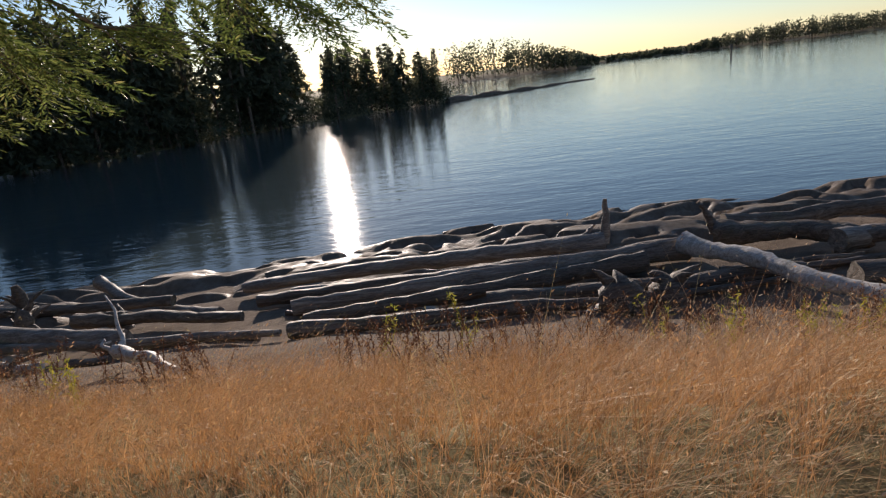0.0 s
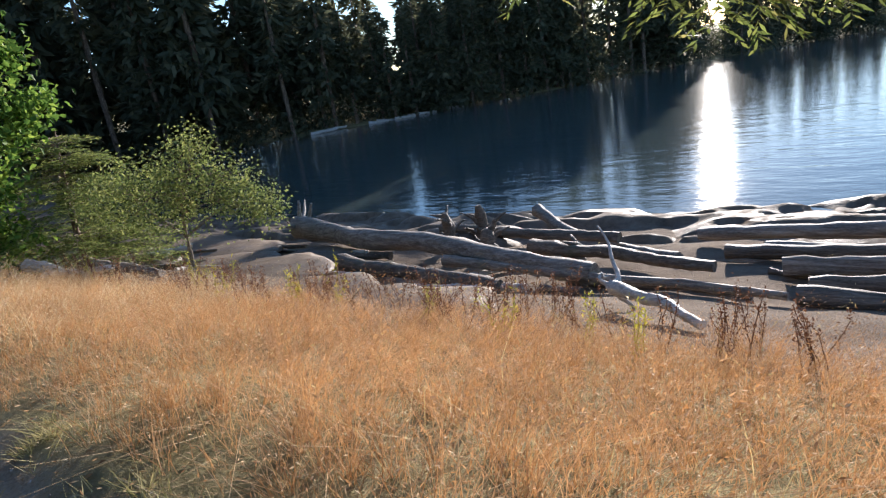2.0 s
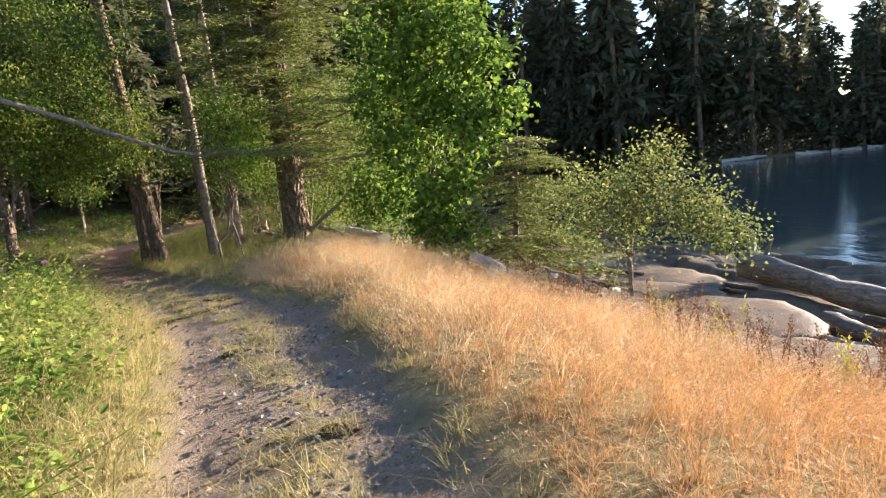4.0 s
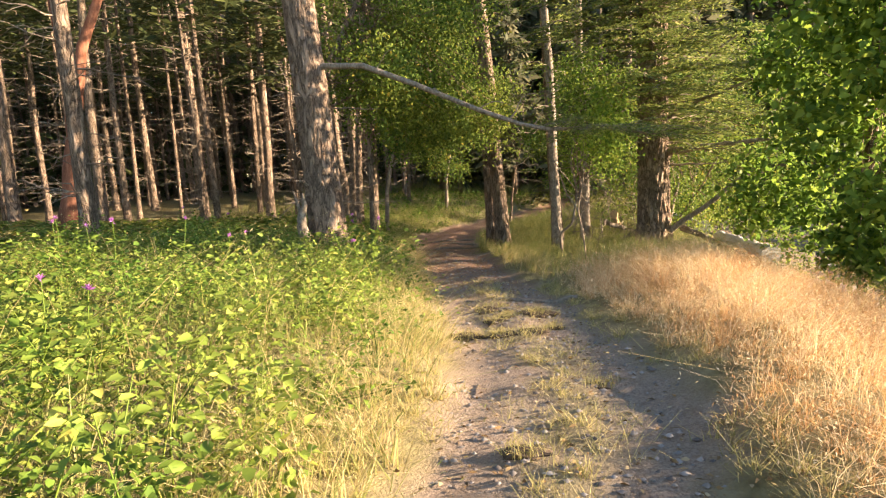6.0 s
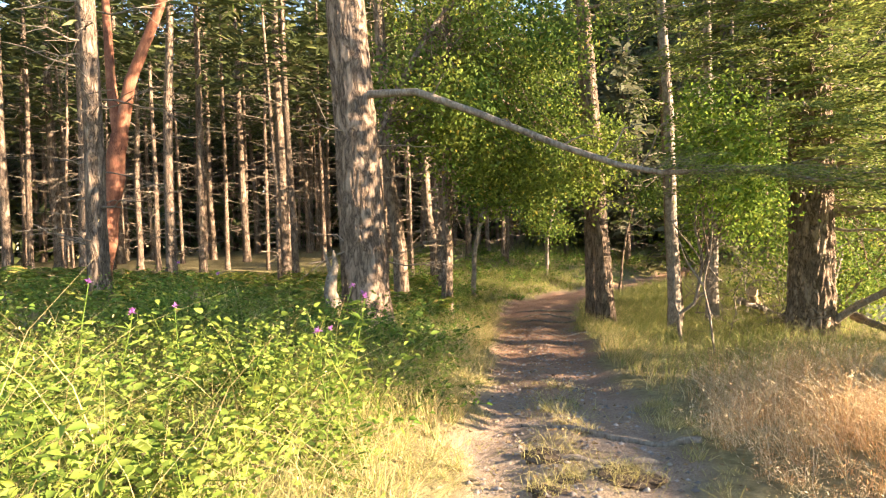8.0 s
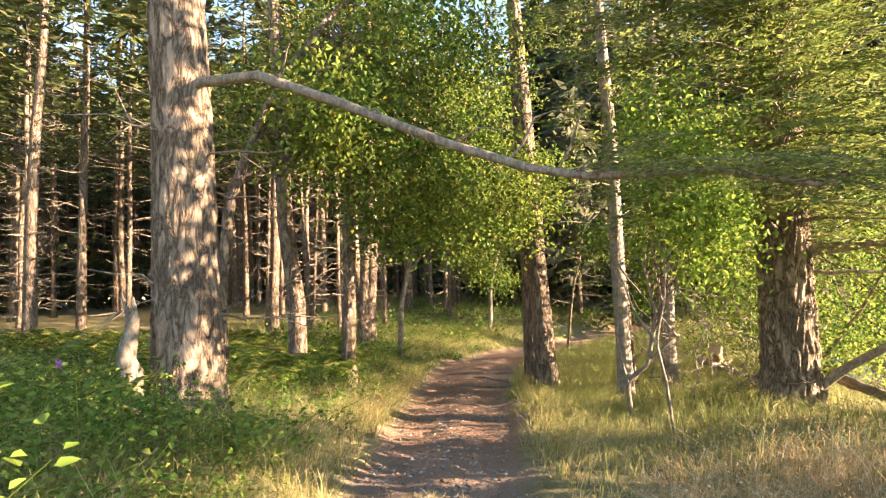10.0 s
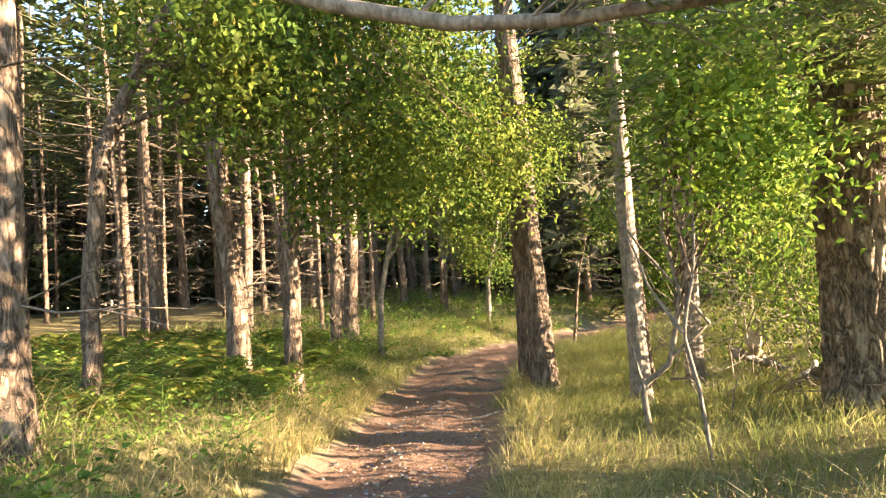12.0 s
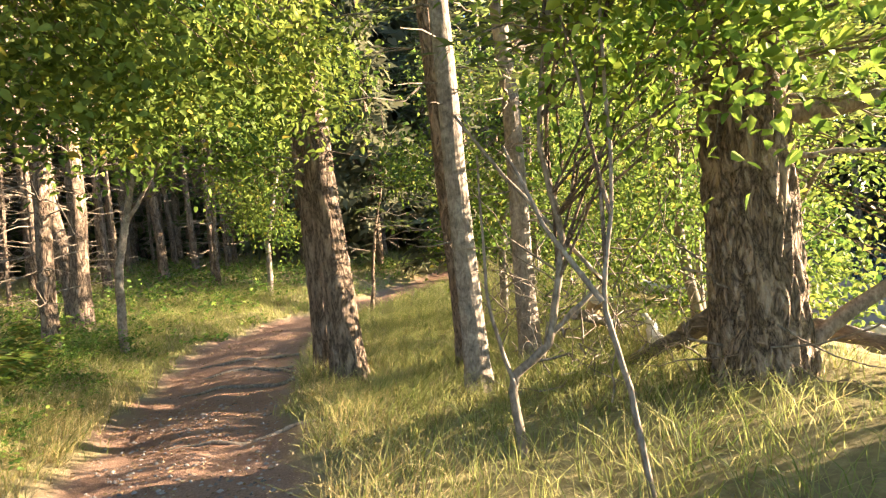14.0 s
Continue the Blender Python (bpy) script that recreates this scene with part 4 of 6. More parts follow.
for x, y, label, seed, blobs in (
        (-29.6, -4.9, "slim broad-leaved tree with leaves hanging over the bend", 77, [(-29.4, -4.2, 3.2, 1.2, 1.0, 0.7, 40), (-29.0, -3.0, 3.9, 1.4, 1.1, 0.7, 44), (-30.4, -2.4, 2.9, 1.0, 0.9, 0.6, 34), (-29.6, -3.4, 5.4, 1.8, 1.6, 0.9, 56), (-30.4, -5.4, 4.4, 1.5, 1.3, 0.9, 46), (-31.2, -1.2, 4.2, 1.5, 1.2, 0.9, 44), (-30.0, -2.2, 7.0, 2.0, 1.8, 1.0, 50)]),
        (-31.0, 2.4, "bushy broad-leaved tree on the water side of the track", 78, [(-30.2, 1.6, 0.7, 1.0, 0.8, 0.5, 34), (-30.6, 2.6, 1.9, 1.2, 1.1, 0.7, 44), (-31.4, 1.2, 2.4, 1.3, 1.1, 0.7, 44), (-30.4, 3.4, 3.2, 1.4, 1.2, 0.8, 46), (-31.4, 2.0, 4.2, 1.6, 1.4, 0.8, 36), (-32.4, 3.4, 1.2, 1.3, 1.2, 0.8, 30)]),
        *[(x, y, "dense bushy tree between the clearing and the beach", 700 + n, [(x + 0.3, y - 0.4, 0.0, 1.3, 1.2, 0.9, 40), (x - 0.5, y + 0.3, 1.5, 1.5, 1.3, 1.0, 46), (x + 0.4, y + 0.2, 3.0, 1.5, 1.3, 0.9, 46), (x - 0.1, y, 4.6, 1.3, 1.2, 0.9, 34), (x, y, -0.9, 1.5, 1.3, 0.6, 28)]) for n, (x, y) in enumerate([(-29.2, 7.6), (-31.8, 6.2), (-34.4, 7.4), (-37.2, 6.3), (-40.2, 7.2), (-43.5, 6.4)])],
        (-36.5, -3.9, "leafy young tree at the edge of the clearing", 79, [(-36.2, -3.6, 1.6, 1.2, 1.0, 0.6, 34), (-36.6, -4.2, 2.8, 1.5, 1.3, 0.7, 44), (-36.4, -3.0, 4.0, 1.6, 1.4, 0.8, 44), (-36.8, -4.6, 5.2, 1.6, 1.5, 0.9, 40)])):
    z = ground_z(x, y)
    leafy_tree("broadleaf_tree", (x, y, z), label, blobs, [([(x, y, z - 0.1), (x + 0.1, y + 0.1, z + 1.6), (x - 0.1, y + 0.5, z + 3.4), (x, y + 0.9, z + 5.6)], 0.09), ([(x, y + 0.3, z + 2.4), (x + 0.4, y + 1.2, z + 3.4)], 0.04)], M_LEAF, M_PALE, seed, 0.11, 0.07, 34, 0.26)


def bank_fir():
    """A low young fir whose grey-green boughs spread over the driftwood."""
    rng = np.random.default_rng(81)
    x, y = -18.4, 8.2
    z0 = ground_z(x, y)
    t = thing("young_fir_tree", (x, y, z0), "young fir with spreading grey-green boughs over driftwood", "tree")
    p = trunk_points(3.7, (0.2, 0.15), rng, 8, 0.02)
    part("trunk", trunk_mesh(p, 0.09, rng, M_FIR, 10), t)
    bl, bw = Build(), Build()
    for k in range(130):
        z = rng.uniform(0.25, 3.4)
        a = rng.uniform(-3.1, 3.1)
        bough(bl, bw, (0.3 * z / 4, 0.2 * z / 4, z), (math.cos(a), math.sin(a), 0.1), rng.uniform(1.3, 3.1) * (1.15 - z / 4.2), rng, 0.015, 0.095, 1.15, 0.22)
    part("foliage", bl.mesh("boughs", M_SHRUB), t, "grey-green needled boughs")
    part("brushwood", bw.mesh("limbs", M_TWIG), t)


bank_fir()


def overhang_fir():
    """The fir behind the camera's first place, one bough of which hangs into view."""
    rng = np.random.default_rng(91)
    x, y = -5.6, -3.6
    z0 = ground_z(x, y)
    t = thing("fir_tree", (x, y, z0), "large fir with long boughs hanging over the dry grass", "tree")
    p = trunk_points(13, (0.3, 0.6), rng, 10, 0.02)
    part("trunk", trunk_mesh(p, 0.3, rng, M_FIR, 16), t)
    o = np.array((x, y, z0))
    for end, r in (((-2.75, 2.75, 1.98), 0.04), ((-3.1, 2.55, 2.2), 0.04), ((-2.35, 3.0, 2.0), 0.04), ((-2.9, 3.2, 2.1), 0.04), ((-4.1, 2.4, 2.6), 0.035), ((-1.5, 3.2, 2.2), 0.04), ((-0.9, 3.1, 2.35), 0.035),
                   ((-3.4, 2.9, 2.7), 0.035), ((-1.9, 2.7, 2.35), 0.035), ((-0.7, 3.5, 2.45), 0.03), ((-2.4, 3.5, 2.45), 0.035), ((-1.5, 3.7, 2.5), 0.03), ((-2.0, 3.2, 2.15), 0.035), ((-3.0, 2.9, 2.4), 0.035)):
        e = np.array(end) - o
        st = np.array((0.1, 0.3, 3.9 + rng.uniform(-0.3, 0.9)))
        q = curve(st, e, (0, 0, 0.55), rng, 16, 0.03)
        b = Build()
        b.tube(q, np.linspace(r, 0.008, 16), 7, 0.08, rng)
        limb = part("limb", b.mesh("limb", M_TWIG, True), t)
        bl, bw = Build(), Build()
        for k in range(5, 14):
            for sg in (-0.8, 0.1, 0.8):
                bough(bl, bw, q[k], (rng.normal() * 0.3 + sg, 0.7, rng.uniform(-0.15, 0.25)), rng.uniform(0.4, 0.75), rng, 0.006, 0.085, 1.1, 0.1)
        for k in range(9, 16):
            for sg in (-1, 1, -0.7, 0.7, -0.3, 0.3):
                d = q[min(k + 1, 15)] - q[k - 1]
                d = d / np.linalg.norm(d)
                sd = np.cross(d, (0, 0, 1))
                bough(bl, bw, q[k], d * 0.7 + sd * sg * rng.uniform(0.5, 1.2) + (0, 0, rng.uniform(-0.25, 0.3)), rng.uniform(0.28, 0.6), rng, 0.005, 0.044, 2.6, 0.1)
        part("foliage", bl.mesh("needles", M_NEEDLE), limb, "green needled sprays")
        part("brushwood", bw.mesh("twigs", M_TWIG), limb)


overhang_fir()


# ---- far shore ----
def far_conifer(seed, h, spread, tiers, bare=0.15):
    rng = np.random.default_rng(seed)
    t = thing("far_conifer", (0, 0, 0), "dark conifer on the far shore of the bay", "tree", "trees on the far shore")
    b = Build()
    b.tube([(0, 0, -1.0), (rng.normal() * 0.1, 0, h * 0.5), (0, 0, h)], [0.028 * h * 0.5, 0.2, 0.03], 7)
    part("trunk", b.mesh("trunk", M_FIR), t)
    bl = Build()
    ats, ways, sz = [], [], []
    for k in range(tiers):
        s = bare + (1 - bare) * (k + rng.uniform(0, 1)) / tiers
        a = rng.uniform(0, 6.283)
        L = spread * (1.02 - s) ** 0.8 * rng.uniform(0.45, 1.25)
        m = int(5 + 7.5 * L)
        u = rng.uniform(0.08, 1, m)
        c = np.stack([np.cos(a) * L * u, np.sin(a) * L * u, s * h - 0.28 * L * u ** 1.5], 1) + rng.normal(size=(m, 3)) * 0.16 * (0.4 + L * 0.25)
        ats.append(c)
        ways.append(np.array([math.cos(a), math.sin(a), -0.35]) + rng.normal(size=(m, 3)) * 0.55)
    ats, ways = np.vstack(ats), np.vstack(ways)
    bl.leaves(ats, ways, 0.85, 0.3, rng, 0.15)
    part("crown", bl.mesh("crown", M_HAZE_NEEDLE), t)
    return t


FAR = [far_conifer(100, 13, 2.6, 95, 0.12), far_conifer(101, 11, 3.2, 80, 0.22), far_conifer(102, 15, 2.4, 110, 0.08), far_conifer(103, 9, 2.8, 70, 0.1), far_conifer(104, 14, 3.0, 70, 0.35)]
rngS = np.random.default_rng(7)
FARSPOTS = []
for k in range(138):
    s = rngS.uniform(0, 1)
    x = -108 + 110 * s
    back = rngS.uniform(0, 1) ** 1.5 * 22 + 2.0
    y = float(np.interp(x, FX, FY)) + back
    az = math.degrees(math.atan2(-x, y))
    # the wood is highest at the head of the bay and drops towards the point
    top = np.interp(az, [-5, 1, 7.5, 12, 14, 17, 20, 25, 35, 42, 50, 60, 75], [7, 9.5, 12, 14.5, 19, 20, 20, 17.5, 16, 18.5, 23, 27, 28])
    FARSPOTS.append((x, y, top * rngS.uniform(0.72, 1.05)))
for x in np.arange(-116, -60, 2.2):
    FARSPOTS.append((x, float(np.interp(x, FX, FY)) + rngS.uniform(1, 26), rngS.uniform(17, 27)))
# the wood at the head of the bay, above the clearing; mostly hidden, added to shade the deep forest
for k in range(36):
    FARSPOTS.append((rngS.uniform(-96, -47), rngS.uniform(8.5, 19), rngS.uniform(17, 25)))
for k in range(26):
    x = rngS.uniform(-56, -34)
    FARSPOTS.append((x, float(np.interp(x, FX, FY)) + rngS.uniform(2, 12), rngS.uniform(10.5, 13.5)))
FARSPOTS += [(-32.0, 84.0, 18.5), (-30.0, 88.5, 17.5), (-34.5, 81.0, 19.0), (-28.0, 91.0, 17.0)]
HEIGHTS = [13, 11, 15, 9, 14]
first = set()
for x, y, top in FARSPOTS:
    k = int(rngS.integers(0, 5))
    s = top / HEIGHTS[k]
    m = Matrix.LocRotScale((x, y, ground_z(x, y)), Euler((0, 0, rngS.uniform(0, 6.28))), (s ** 0.75, s ** 0.75, s))
    if k not in first:
        first.add(k)
        FAR[k].matrix_world = m
    else:
        copy_thing(FAR[k], m).scale = m.to_scale()

# the wood closes all round behind the track
for k in range(150):
    a = radians(rngS.uniform(150, 305))
    r = rngS.uniform(42, 74)
    x, y = -14 + r * math.cos(a), -2 + r * math.sin(a) * 0.9
    if y > 16 or x > 12:
        continue
    if r < 60 and y < -6:
        s = rngS.uniform(1.1, 1.6)
        copy_thing(POLES[k % 3], Matrix.LocRotScale((x, y, ground_z(x, y)), Euler((0, 0, rngS.uniform(0, 6.28))), (s, s, s)))
        continue
    k = int(rngS.integers(0, 5))
    s = rngS.uniform(20, 28) / HEIGHTS[k]
    copy_thing(FAR[k], Matrix.LocRotScale((x, y, ground_z(x, y)), Euler((0, 0, rngS.uniform(0, 6.28))), (s, s, s))).scale = (s ** 0.8, s ** 0.8, s)

# the dark back of the wood
for k in range(60):
    a = radians(rngS.uniform(165, 300))
    r = rngS.uniform(64, 80)
    x, y = -14 + r * math.cos(a), -2 + r * math.sin(a) * 0.9
    n = int(rngS.integers(0, 5))
    s = rngS.uniform(19, 26) / HEIGHTS[n]
    copy_thing(FAR[n], Matrix.LocRotScale((x, y, ground_z(x, y)), Euler((0, 0, rngS.uniform(0, 6.28))), (s, s, s))).scale = (s * 1.3, s * 1.3, s)

for x, y, h in [(-40.5, 2.6, 8), (-43, -1.0, 11), (-46, 2.5, 12), (-51, -2.5, 13), (-49, 5.5, 12), (-55, 1.5, 14), (-45, -4.5, 10)]:
    k = int(rngS.integers(0, 5))
    s = h / HEIGHTS[k]
    copy_thing(FAR[k], pose(x, y, ground_z(x, y), 0, 0, 40 * x)).scale = (s * 0.9, s * 0.9, s)


def far_undergrowth():
    rng = np.random.default_rng(8)
    bl = Build()
    n = 1500
    x = -112 + 116 * rng.uniform(0, 1, n)
    y = np.interp(x, FX, FY) + 1.0 + rng.uniform(0, 1, n) * 14
    z = land(x, y)
    c = np.stack([x, y, z], 1)
    pos = (c[:, None] + rng.normal(size=(n, 22, 3)) * (1.0, 0.8, 1.0) + (0, 0, 1.2)).reshape(-1, 3)
    bl.leaves(pos, rng.normal(size=pos.shape) + (0, 0, 0.3), 0.5, 0.28, rng)
    tagged(new("far_undergrowth", bl.mesh("far_undergrowth", M_HAZE_NEEDLE)), "dark undergrowth along the far shore", "undergrowth", kind="stuff")
    # low growth that closes the view under the wood's edge
    bl = Build()
    n = 1300
    a, r = np.radians(rng.uniform(150, 300, n)), rng.uniform(40, 66, n)
    x, y = -14 + r * np.cos(a), -2 + r * np.sin(a) * 0.9
    k = (y < 14) & (on_track(x, y) > 2)
    x, y = x[k], y[k]
    c = np.stack([x, y, land(x, y)], 1)
    pos = (c[:, None] + rng.normal(size=(len(x), 16, 3)) * (1.0, 1.0, 1.5) + (0, 0, 1.9)).reshape(-1, 3)
    bl.leaves(pos, rng.normal(size=pos.shape) + (0, 0, 0.3), 0.75, 0.45, rng)
    tagged(new("wood_undergrowth", bl.mesh("wood_undergrowth", M_SHADED_NEEDLE)), "undergrowth at the back of the wood, coloured dark for shade", "undergrowth", kind="stuff")
    # woods on the farthest shores
    bl, bt = Build(), Build()
    for k in range(560):
        x = rng.uniform(8, 420)
        y = float(np.interp(x, FX, FY)) + rng.uniform(4, 30)
        az = math.degrees(math.atan2(x, y))
        h = np.interp(az, [0, 3, 6, 9, 12, 14.5, 16, 22, 25, 30, 36, 45], [17, 19, 18, 15, 10, 5, 2.0, 3.0, 8, 13, 11, 12]) * rng.uniform(0.6, 1.1)
        z = ground_z(x, y)
        bt.tube([(x, y, z - 0.5), (x, y, z + h * 0.8)], [0.2, 0.06], 5, cap=False)
        m = 50
        u = rng.uniform(0.12, 1, m)
        c = np.array([x, y, z]) + np.stack([rng.normal(size=m) * (1.25 - u) * h * 0.3, rng.normal(size=m) * (1.25 - u) * h * 0.3, u * h], 1)
        bl.leaves(c, rng.normal(size=(m, 3)), 1.7, 0.9, rng)
    tagged(new("far_woods", bl.mesh("far_woods", M_HAZE_NEEDLE)), "thin line of conifers on the distant shore", "woods", kind="stuff")
    tagged(new("far_trunks", bt.mesh("far_trunks", M_FIR)), "bare trunks of the distant conifers", "woods", kind="stuff")
    # low reef off the point
    b = Build()
    s = np.linspace(0, 1, 40)
    q = np.stack([3 + 36 * s, 118 + 31 * s + 1.5 * np.sin(9 * s), np.full(40, WATER - 0.05)], 1)
    b.tube(q, 0.5 * (1.2 - s) * (1 + 0.4 * np.sin(31 * s)) + 0.1, 8, 0.3, rng)
    tagged(new("reef", b.mesh("reef", M_ROCK)), "low dark reef of rock off the wooded point", "reef", kind="structure")
    # navigation mark
    t = thing("beacon", tuple(np.array((98.0, 205.0, WATER))), "dark channel marker post standing in the bay", "beacon")
    b = Build()
    b.tube([(0, 0, -1), (0, 0, 2.6)], [0.28, 0.22], 8)
    part("post", b.mesh("post", M_DRIFT_DARK), t)
    b = Build()
    b.tube([(0, 0, 2.6), (0, 0, 3.6)], [0.45, 0.4], 8)
    part("topmark", b.mesh("topmark", M_DRIFT_DARK), t)


far_undergrowth()


# ---- grasses ----
def grass_field(name, label, x0, x1, y0, y1, per_m2, height, width, material, seed, keep, lean=(0.1, 0.05), segs=2, heads=0.0, tall=None):
    rng = np.random.default_rng(seed)
    n = int((x1 - x0) * (y1 - y0) * per_m2)
    x, y = rng.uniform(x0, x1, n), rng.uniform(y0, y1, n)
    # draw blades together into tufts
    tx, ty = np.round(x / 0.22) * 0.22, np.round(y / 0.22) * 0.22
    jx = 0.10 * np.sin(tx * 91.7 + ty * 37.3)
    jy = 0.10 * np.sin(tx * 17.1 - ty * 71.9)
    pull = rng.uniform(0.0, 0.85, n)
    x, y = x + (tx + jx - x) * pull, y + (ty + jy - y) * pull
    k = keep(x, y) > rng.uniform(0, 1, n)
    x, y = x[k], y[k]
    n = len(x)
    h = height * rng.uniform(0.45, 1.15, n) * (1 + 0.36 * wob(x, y, 0.75) + 0.26 * wob(x, y, 0.22))
    h = np.maximum(h if tall is None else h * tall(x, y), 0.05)
    base = np.stack([x, y, land(x, y) - 0.02], 1)
    wind = np.stack([lean[0] + 0.6 * wob(x, y, 0.8), lean[1] + 0.5 * wob(y, x, 0.7)], 1)
    L = (wind + rng.normal(size=(n, 2)) * 0.62) * h[:, None]
    b = Build()
    b.blades(base, h, width * rng.uniform(0.6, 1.4, n), L, rng, segs)
    if heads:
        m = rng.uniform(0, 1, n) < heads
        tip = base[m] + np.stack([L[m, 0], L[m, 1], h[m] * 0.82], 1)
        for _ in range(3):
            p = tip + rng.normal(size=tip.shape) * (0.028, 0.028, 0.05)
            b.leaves(p, rng.normal(size=tip.shape) * 0.5 + np.stack([L[m, 0], L[m, 1], h[m] * 0.5], 1) * 3, 0.024, 0.006, rng, 0.1)
    return tagged(new(name, b.mesh(name, material)), label, "grass", kind="stuff")


def gold_keep(x, y):
    top = np.interp(x, [-24, -21, -18, -14, -8, 0, 10], [3.4, 3.6, 4.6, 6.2, 6.4, 6.0, 6.2])
    return smooth(1.15, 1.55, on_track(x, y) + 0.25 * wob(x, y, 0.4)) * (y > np.interp(x, TX, TY)) * smooth(top + 0.7, top - 0.5, y + 0.35 * wob(x, y, 0.7)) * smooth(-20.0, -16.5, x)


def green_keep(x, y):
    off = on_track(x, y)
    side = np.where(y < np.interp(x, TX, TY), smooth(1.0, 1.25, off + 0.2 * wob(x, y, 0.4)), smooth(1.1, 1.4, off + 0.2 * wob(x, y, 0.4)) * smooth(-16, -21, x))
    return side * smooth(5.5, 3.5, y)


grass_field("dry_grass", "tall dry golden-orange grass on the bank", -23, 7.5, 1.6, 7.0, 1650, 0.40, 0.0034, M_GOLD, 201, lambda x, y: gold_keep(x, y) * np.clip(0.62 + 0.6 * wob(x, y, 0.3), 0.12, 1), (0.25, -0.05), 2, 0.42, lambda x, y: 1 - 0.6 * smooth(2.9, 1.3, on_track(x, y)) * smooth(-5.0, -7.5, x))
grass_field("blond_grass", "pale blond dry grass where the bank narrows", -21, -7, 1.6, 6.6, 620, 0.40, 0.0045, M_BLOND, 210, lambda x, y: gold_keep(x, y) * smooth(-7, -10.5, x) * np.clip(0.6 + 0.6 * wob(x, y, 0.5), 0.1, 1), (0.3, -0.1), 2, 0.5, lambda x, y: 0.55 + 0.45 * smooth(1.3, 2.4, on_track(x, y)))
grass_field("seed_stalks", "pale dry seed stalks standing above the grass", -22, 7, 2.2, 7.2, 14, 0.62, 0.004, M_STRAW, 202, gold_keep, (0.1, 0.0), 2, 1.0)
grass_field("verge_grass", "sunlit yellow-green grass along the verge of the track", -38, -1, -6, 5.0, 210, 0.34, 0.008, M_GREENGRASS, 203, green_keep, (0.05, 0.1), 2, 0.1)
grass_field("straw_verge", "bleached straw grass beside the track", -30, -2, -3.6, 4.0, 380, 0.5, 0.006, M_STRAW, 204, lambda x, y: green_keep(x, y) * smooth(2.6, 1.2, on_track(x, y)), (0.1, 0.2), 2, 0.3, lambda x, y: np.where(y > np.interp(x, TX, TY), 0.6, 0.85))
grass_field("track_turf", "short worn turf on the crown of the track", -18, 2, -1.5, 3.0, 1900, 0.11, 0.006, M_TURF, 205, lambda x, y: np.maximum(np.exp(-(on_track(x, y) / 0.4) ** 2) * 0.6, smooth(0.75, 1.1, on_track(x, y)) * smooth(1.5, 1.2, on_track(x, y))) * smooth(0.0, 0.5, wob(x, y, 0.45) + 0.3), (0, 0), 1)
grass_field("clearing_grass", "rough green grass in the clearing beyond the bend", -62, -30, -14, 6, 45, 0.40, 0.018, M_GREENGRASS, 206, lambda x, y: smooth(1.0, 1.2, on_track(x, y)), (0.05, 0.1), 2)


def leafy_weeds(name, label, seed, n, x0, x1, y0, y1, edge, height, per, leaf, material):
    """Leafy stems, thick on the ground, from the edge of the track (in half widths) inwards."""
    rng = np.random.default_rng(seed)
    b, st = Build(), Build()
    x, y = rng.uniform(x0, x1, n), rng.uniform(y0, y1, n)
    k = (on_track(x, y) > edge + 0.3 * wob(x, y, 0.6)) & (y < np.interp(x, TX, TY))
    k &= rng.uniform(0, 1, n) < np.clip(0.75 + 0.7 * wob(x, y, 0.45), 0.15, 1)
    x, y = x[k], y[k]
    h = height * (1 + 0.6 * wob(x, y, 0.7)) * rng.uniform(0.6, 1.5, len(x)) * np.clip((on_track(x, y) - 1.0) * 1.1, 0.4, 1)
    z = land(x, y)
    for i in range(len(x)):
        lean = rng.normal(size=2) * 0.28
        u = rng.uniform(0.2, 1, per)
        c = np.stack([x[i] + lean[0] * u ** 2, y[i] + lean[1] * u ** 2, z[i] + h[i] * 1.15 * u], 1)
        a = rng.uniform(0, 6.283, per)
        out = np.stack([np.cos(a), np.sin(a), rng.uniform(-0.4, 0.6, per)], 1)
        s = rng.uniform(0.65, 1.35)
        b.ovate(c + out * rng.uniform(0.02, 0.16, (per, 1)), out, leaf * s, leaf * 0.68 * s, rng, 0.2, 0.2)
        st.tube([(x[i], y[i], z[i] - 0.02), (x[i] + lean[0] * 0.3, y[i] + lean[1] * 0.3, z[i] + h[i] * 0.6), (x[i] + lean[0], y[i] + lean[1], z[i] + h[i] * 1.1)], [0.005, 0.004, 0.002], 3, cap=False)
    tagged(new(name, b.mesh(name, material)), label, "weeds", kind="stuff")
    tagged(new(name + "_stem", st.mesh(name + "_stem", material)), "thin stems of the leafy verge weeds", "weeds", kind="stuff")


leafy_weeds("brambles", "bright green leafy brambles on the landward verge", 301, 3400, -18.0, -4.0, -5.2, 0.8, 1.6, 0.36, 34, 0.05, M_BRAMBLE)
leafy_weeds("nettles", "green leafy weeds between the track and the ferns", 302, 1500, -30, -17, -7.5, -0.5, 1.5, 0.26, 24, 0.05, M_GREENLEAF)
leafy_weeds("woodland_weeds", "low green undergrowth between the trunks past the track's bend", 303, 1300, -44, -28.5, -11, 5.0, 1.1, 0.34, 18, 0.085, M_GREENLEAF)
grass_field("bramble_grass", "long yellow-green grass growing up through the brambles", -18.5, -4, -5.0, 0.9, 330, 0.58, 0.0055, M_GREENGRASS, 208, lambda x, y: smooth(1.15, 1.5, on_track(x, y) + 0.2 * wob(x, y, 0.4)) * (y < np.interp(x, TX, TY)) * np.clip(0.55 + 0.6 * wob(x, y, 0.7), 0.1, 1), (0.15, 0.1), 2, 0.25)
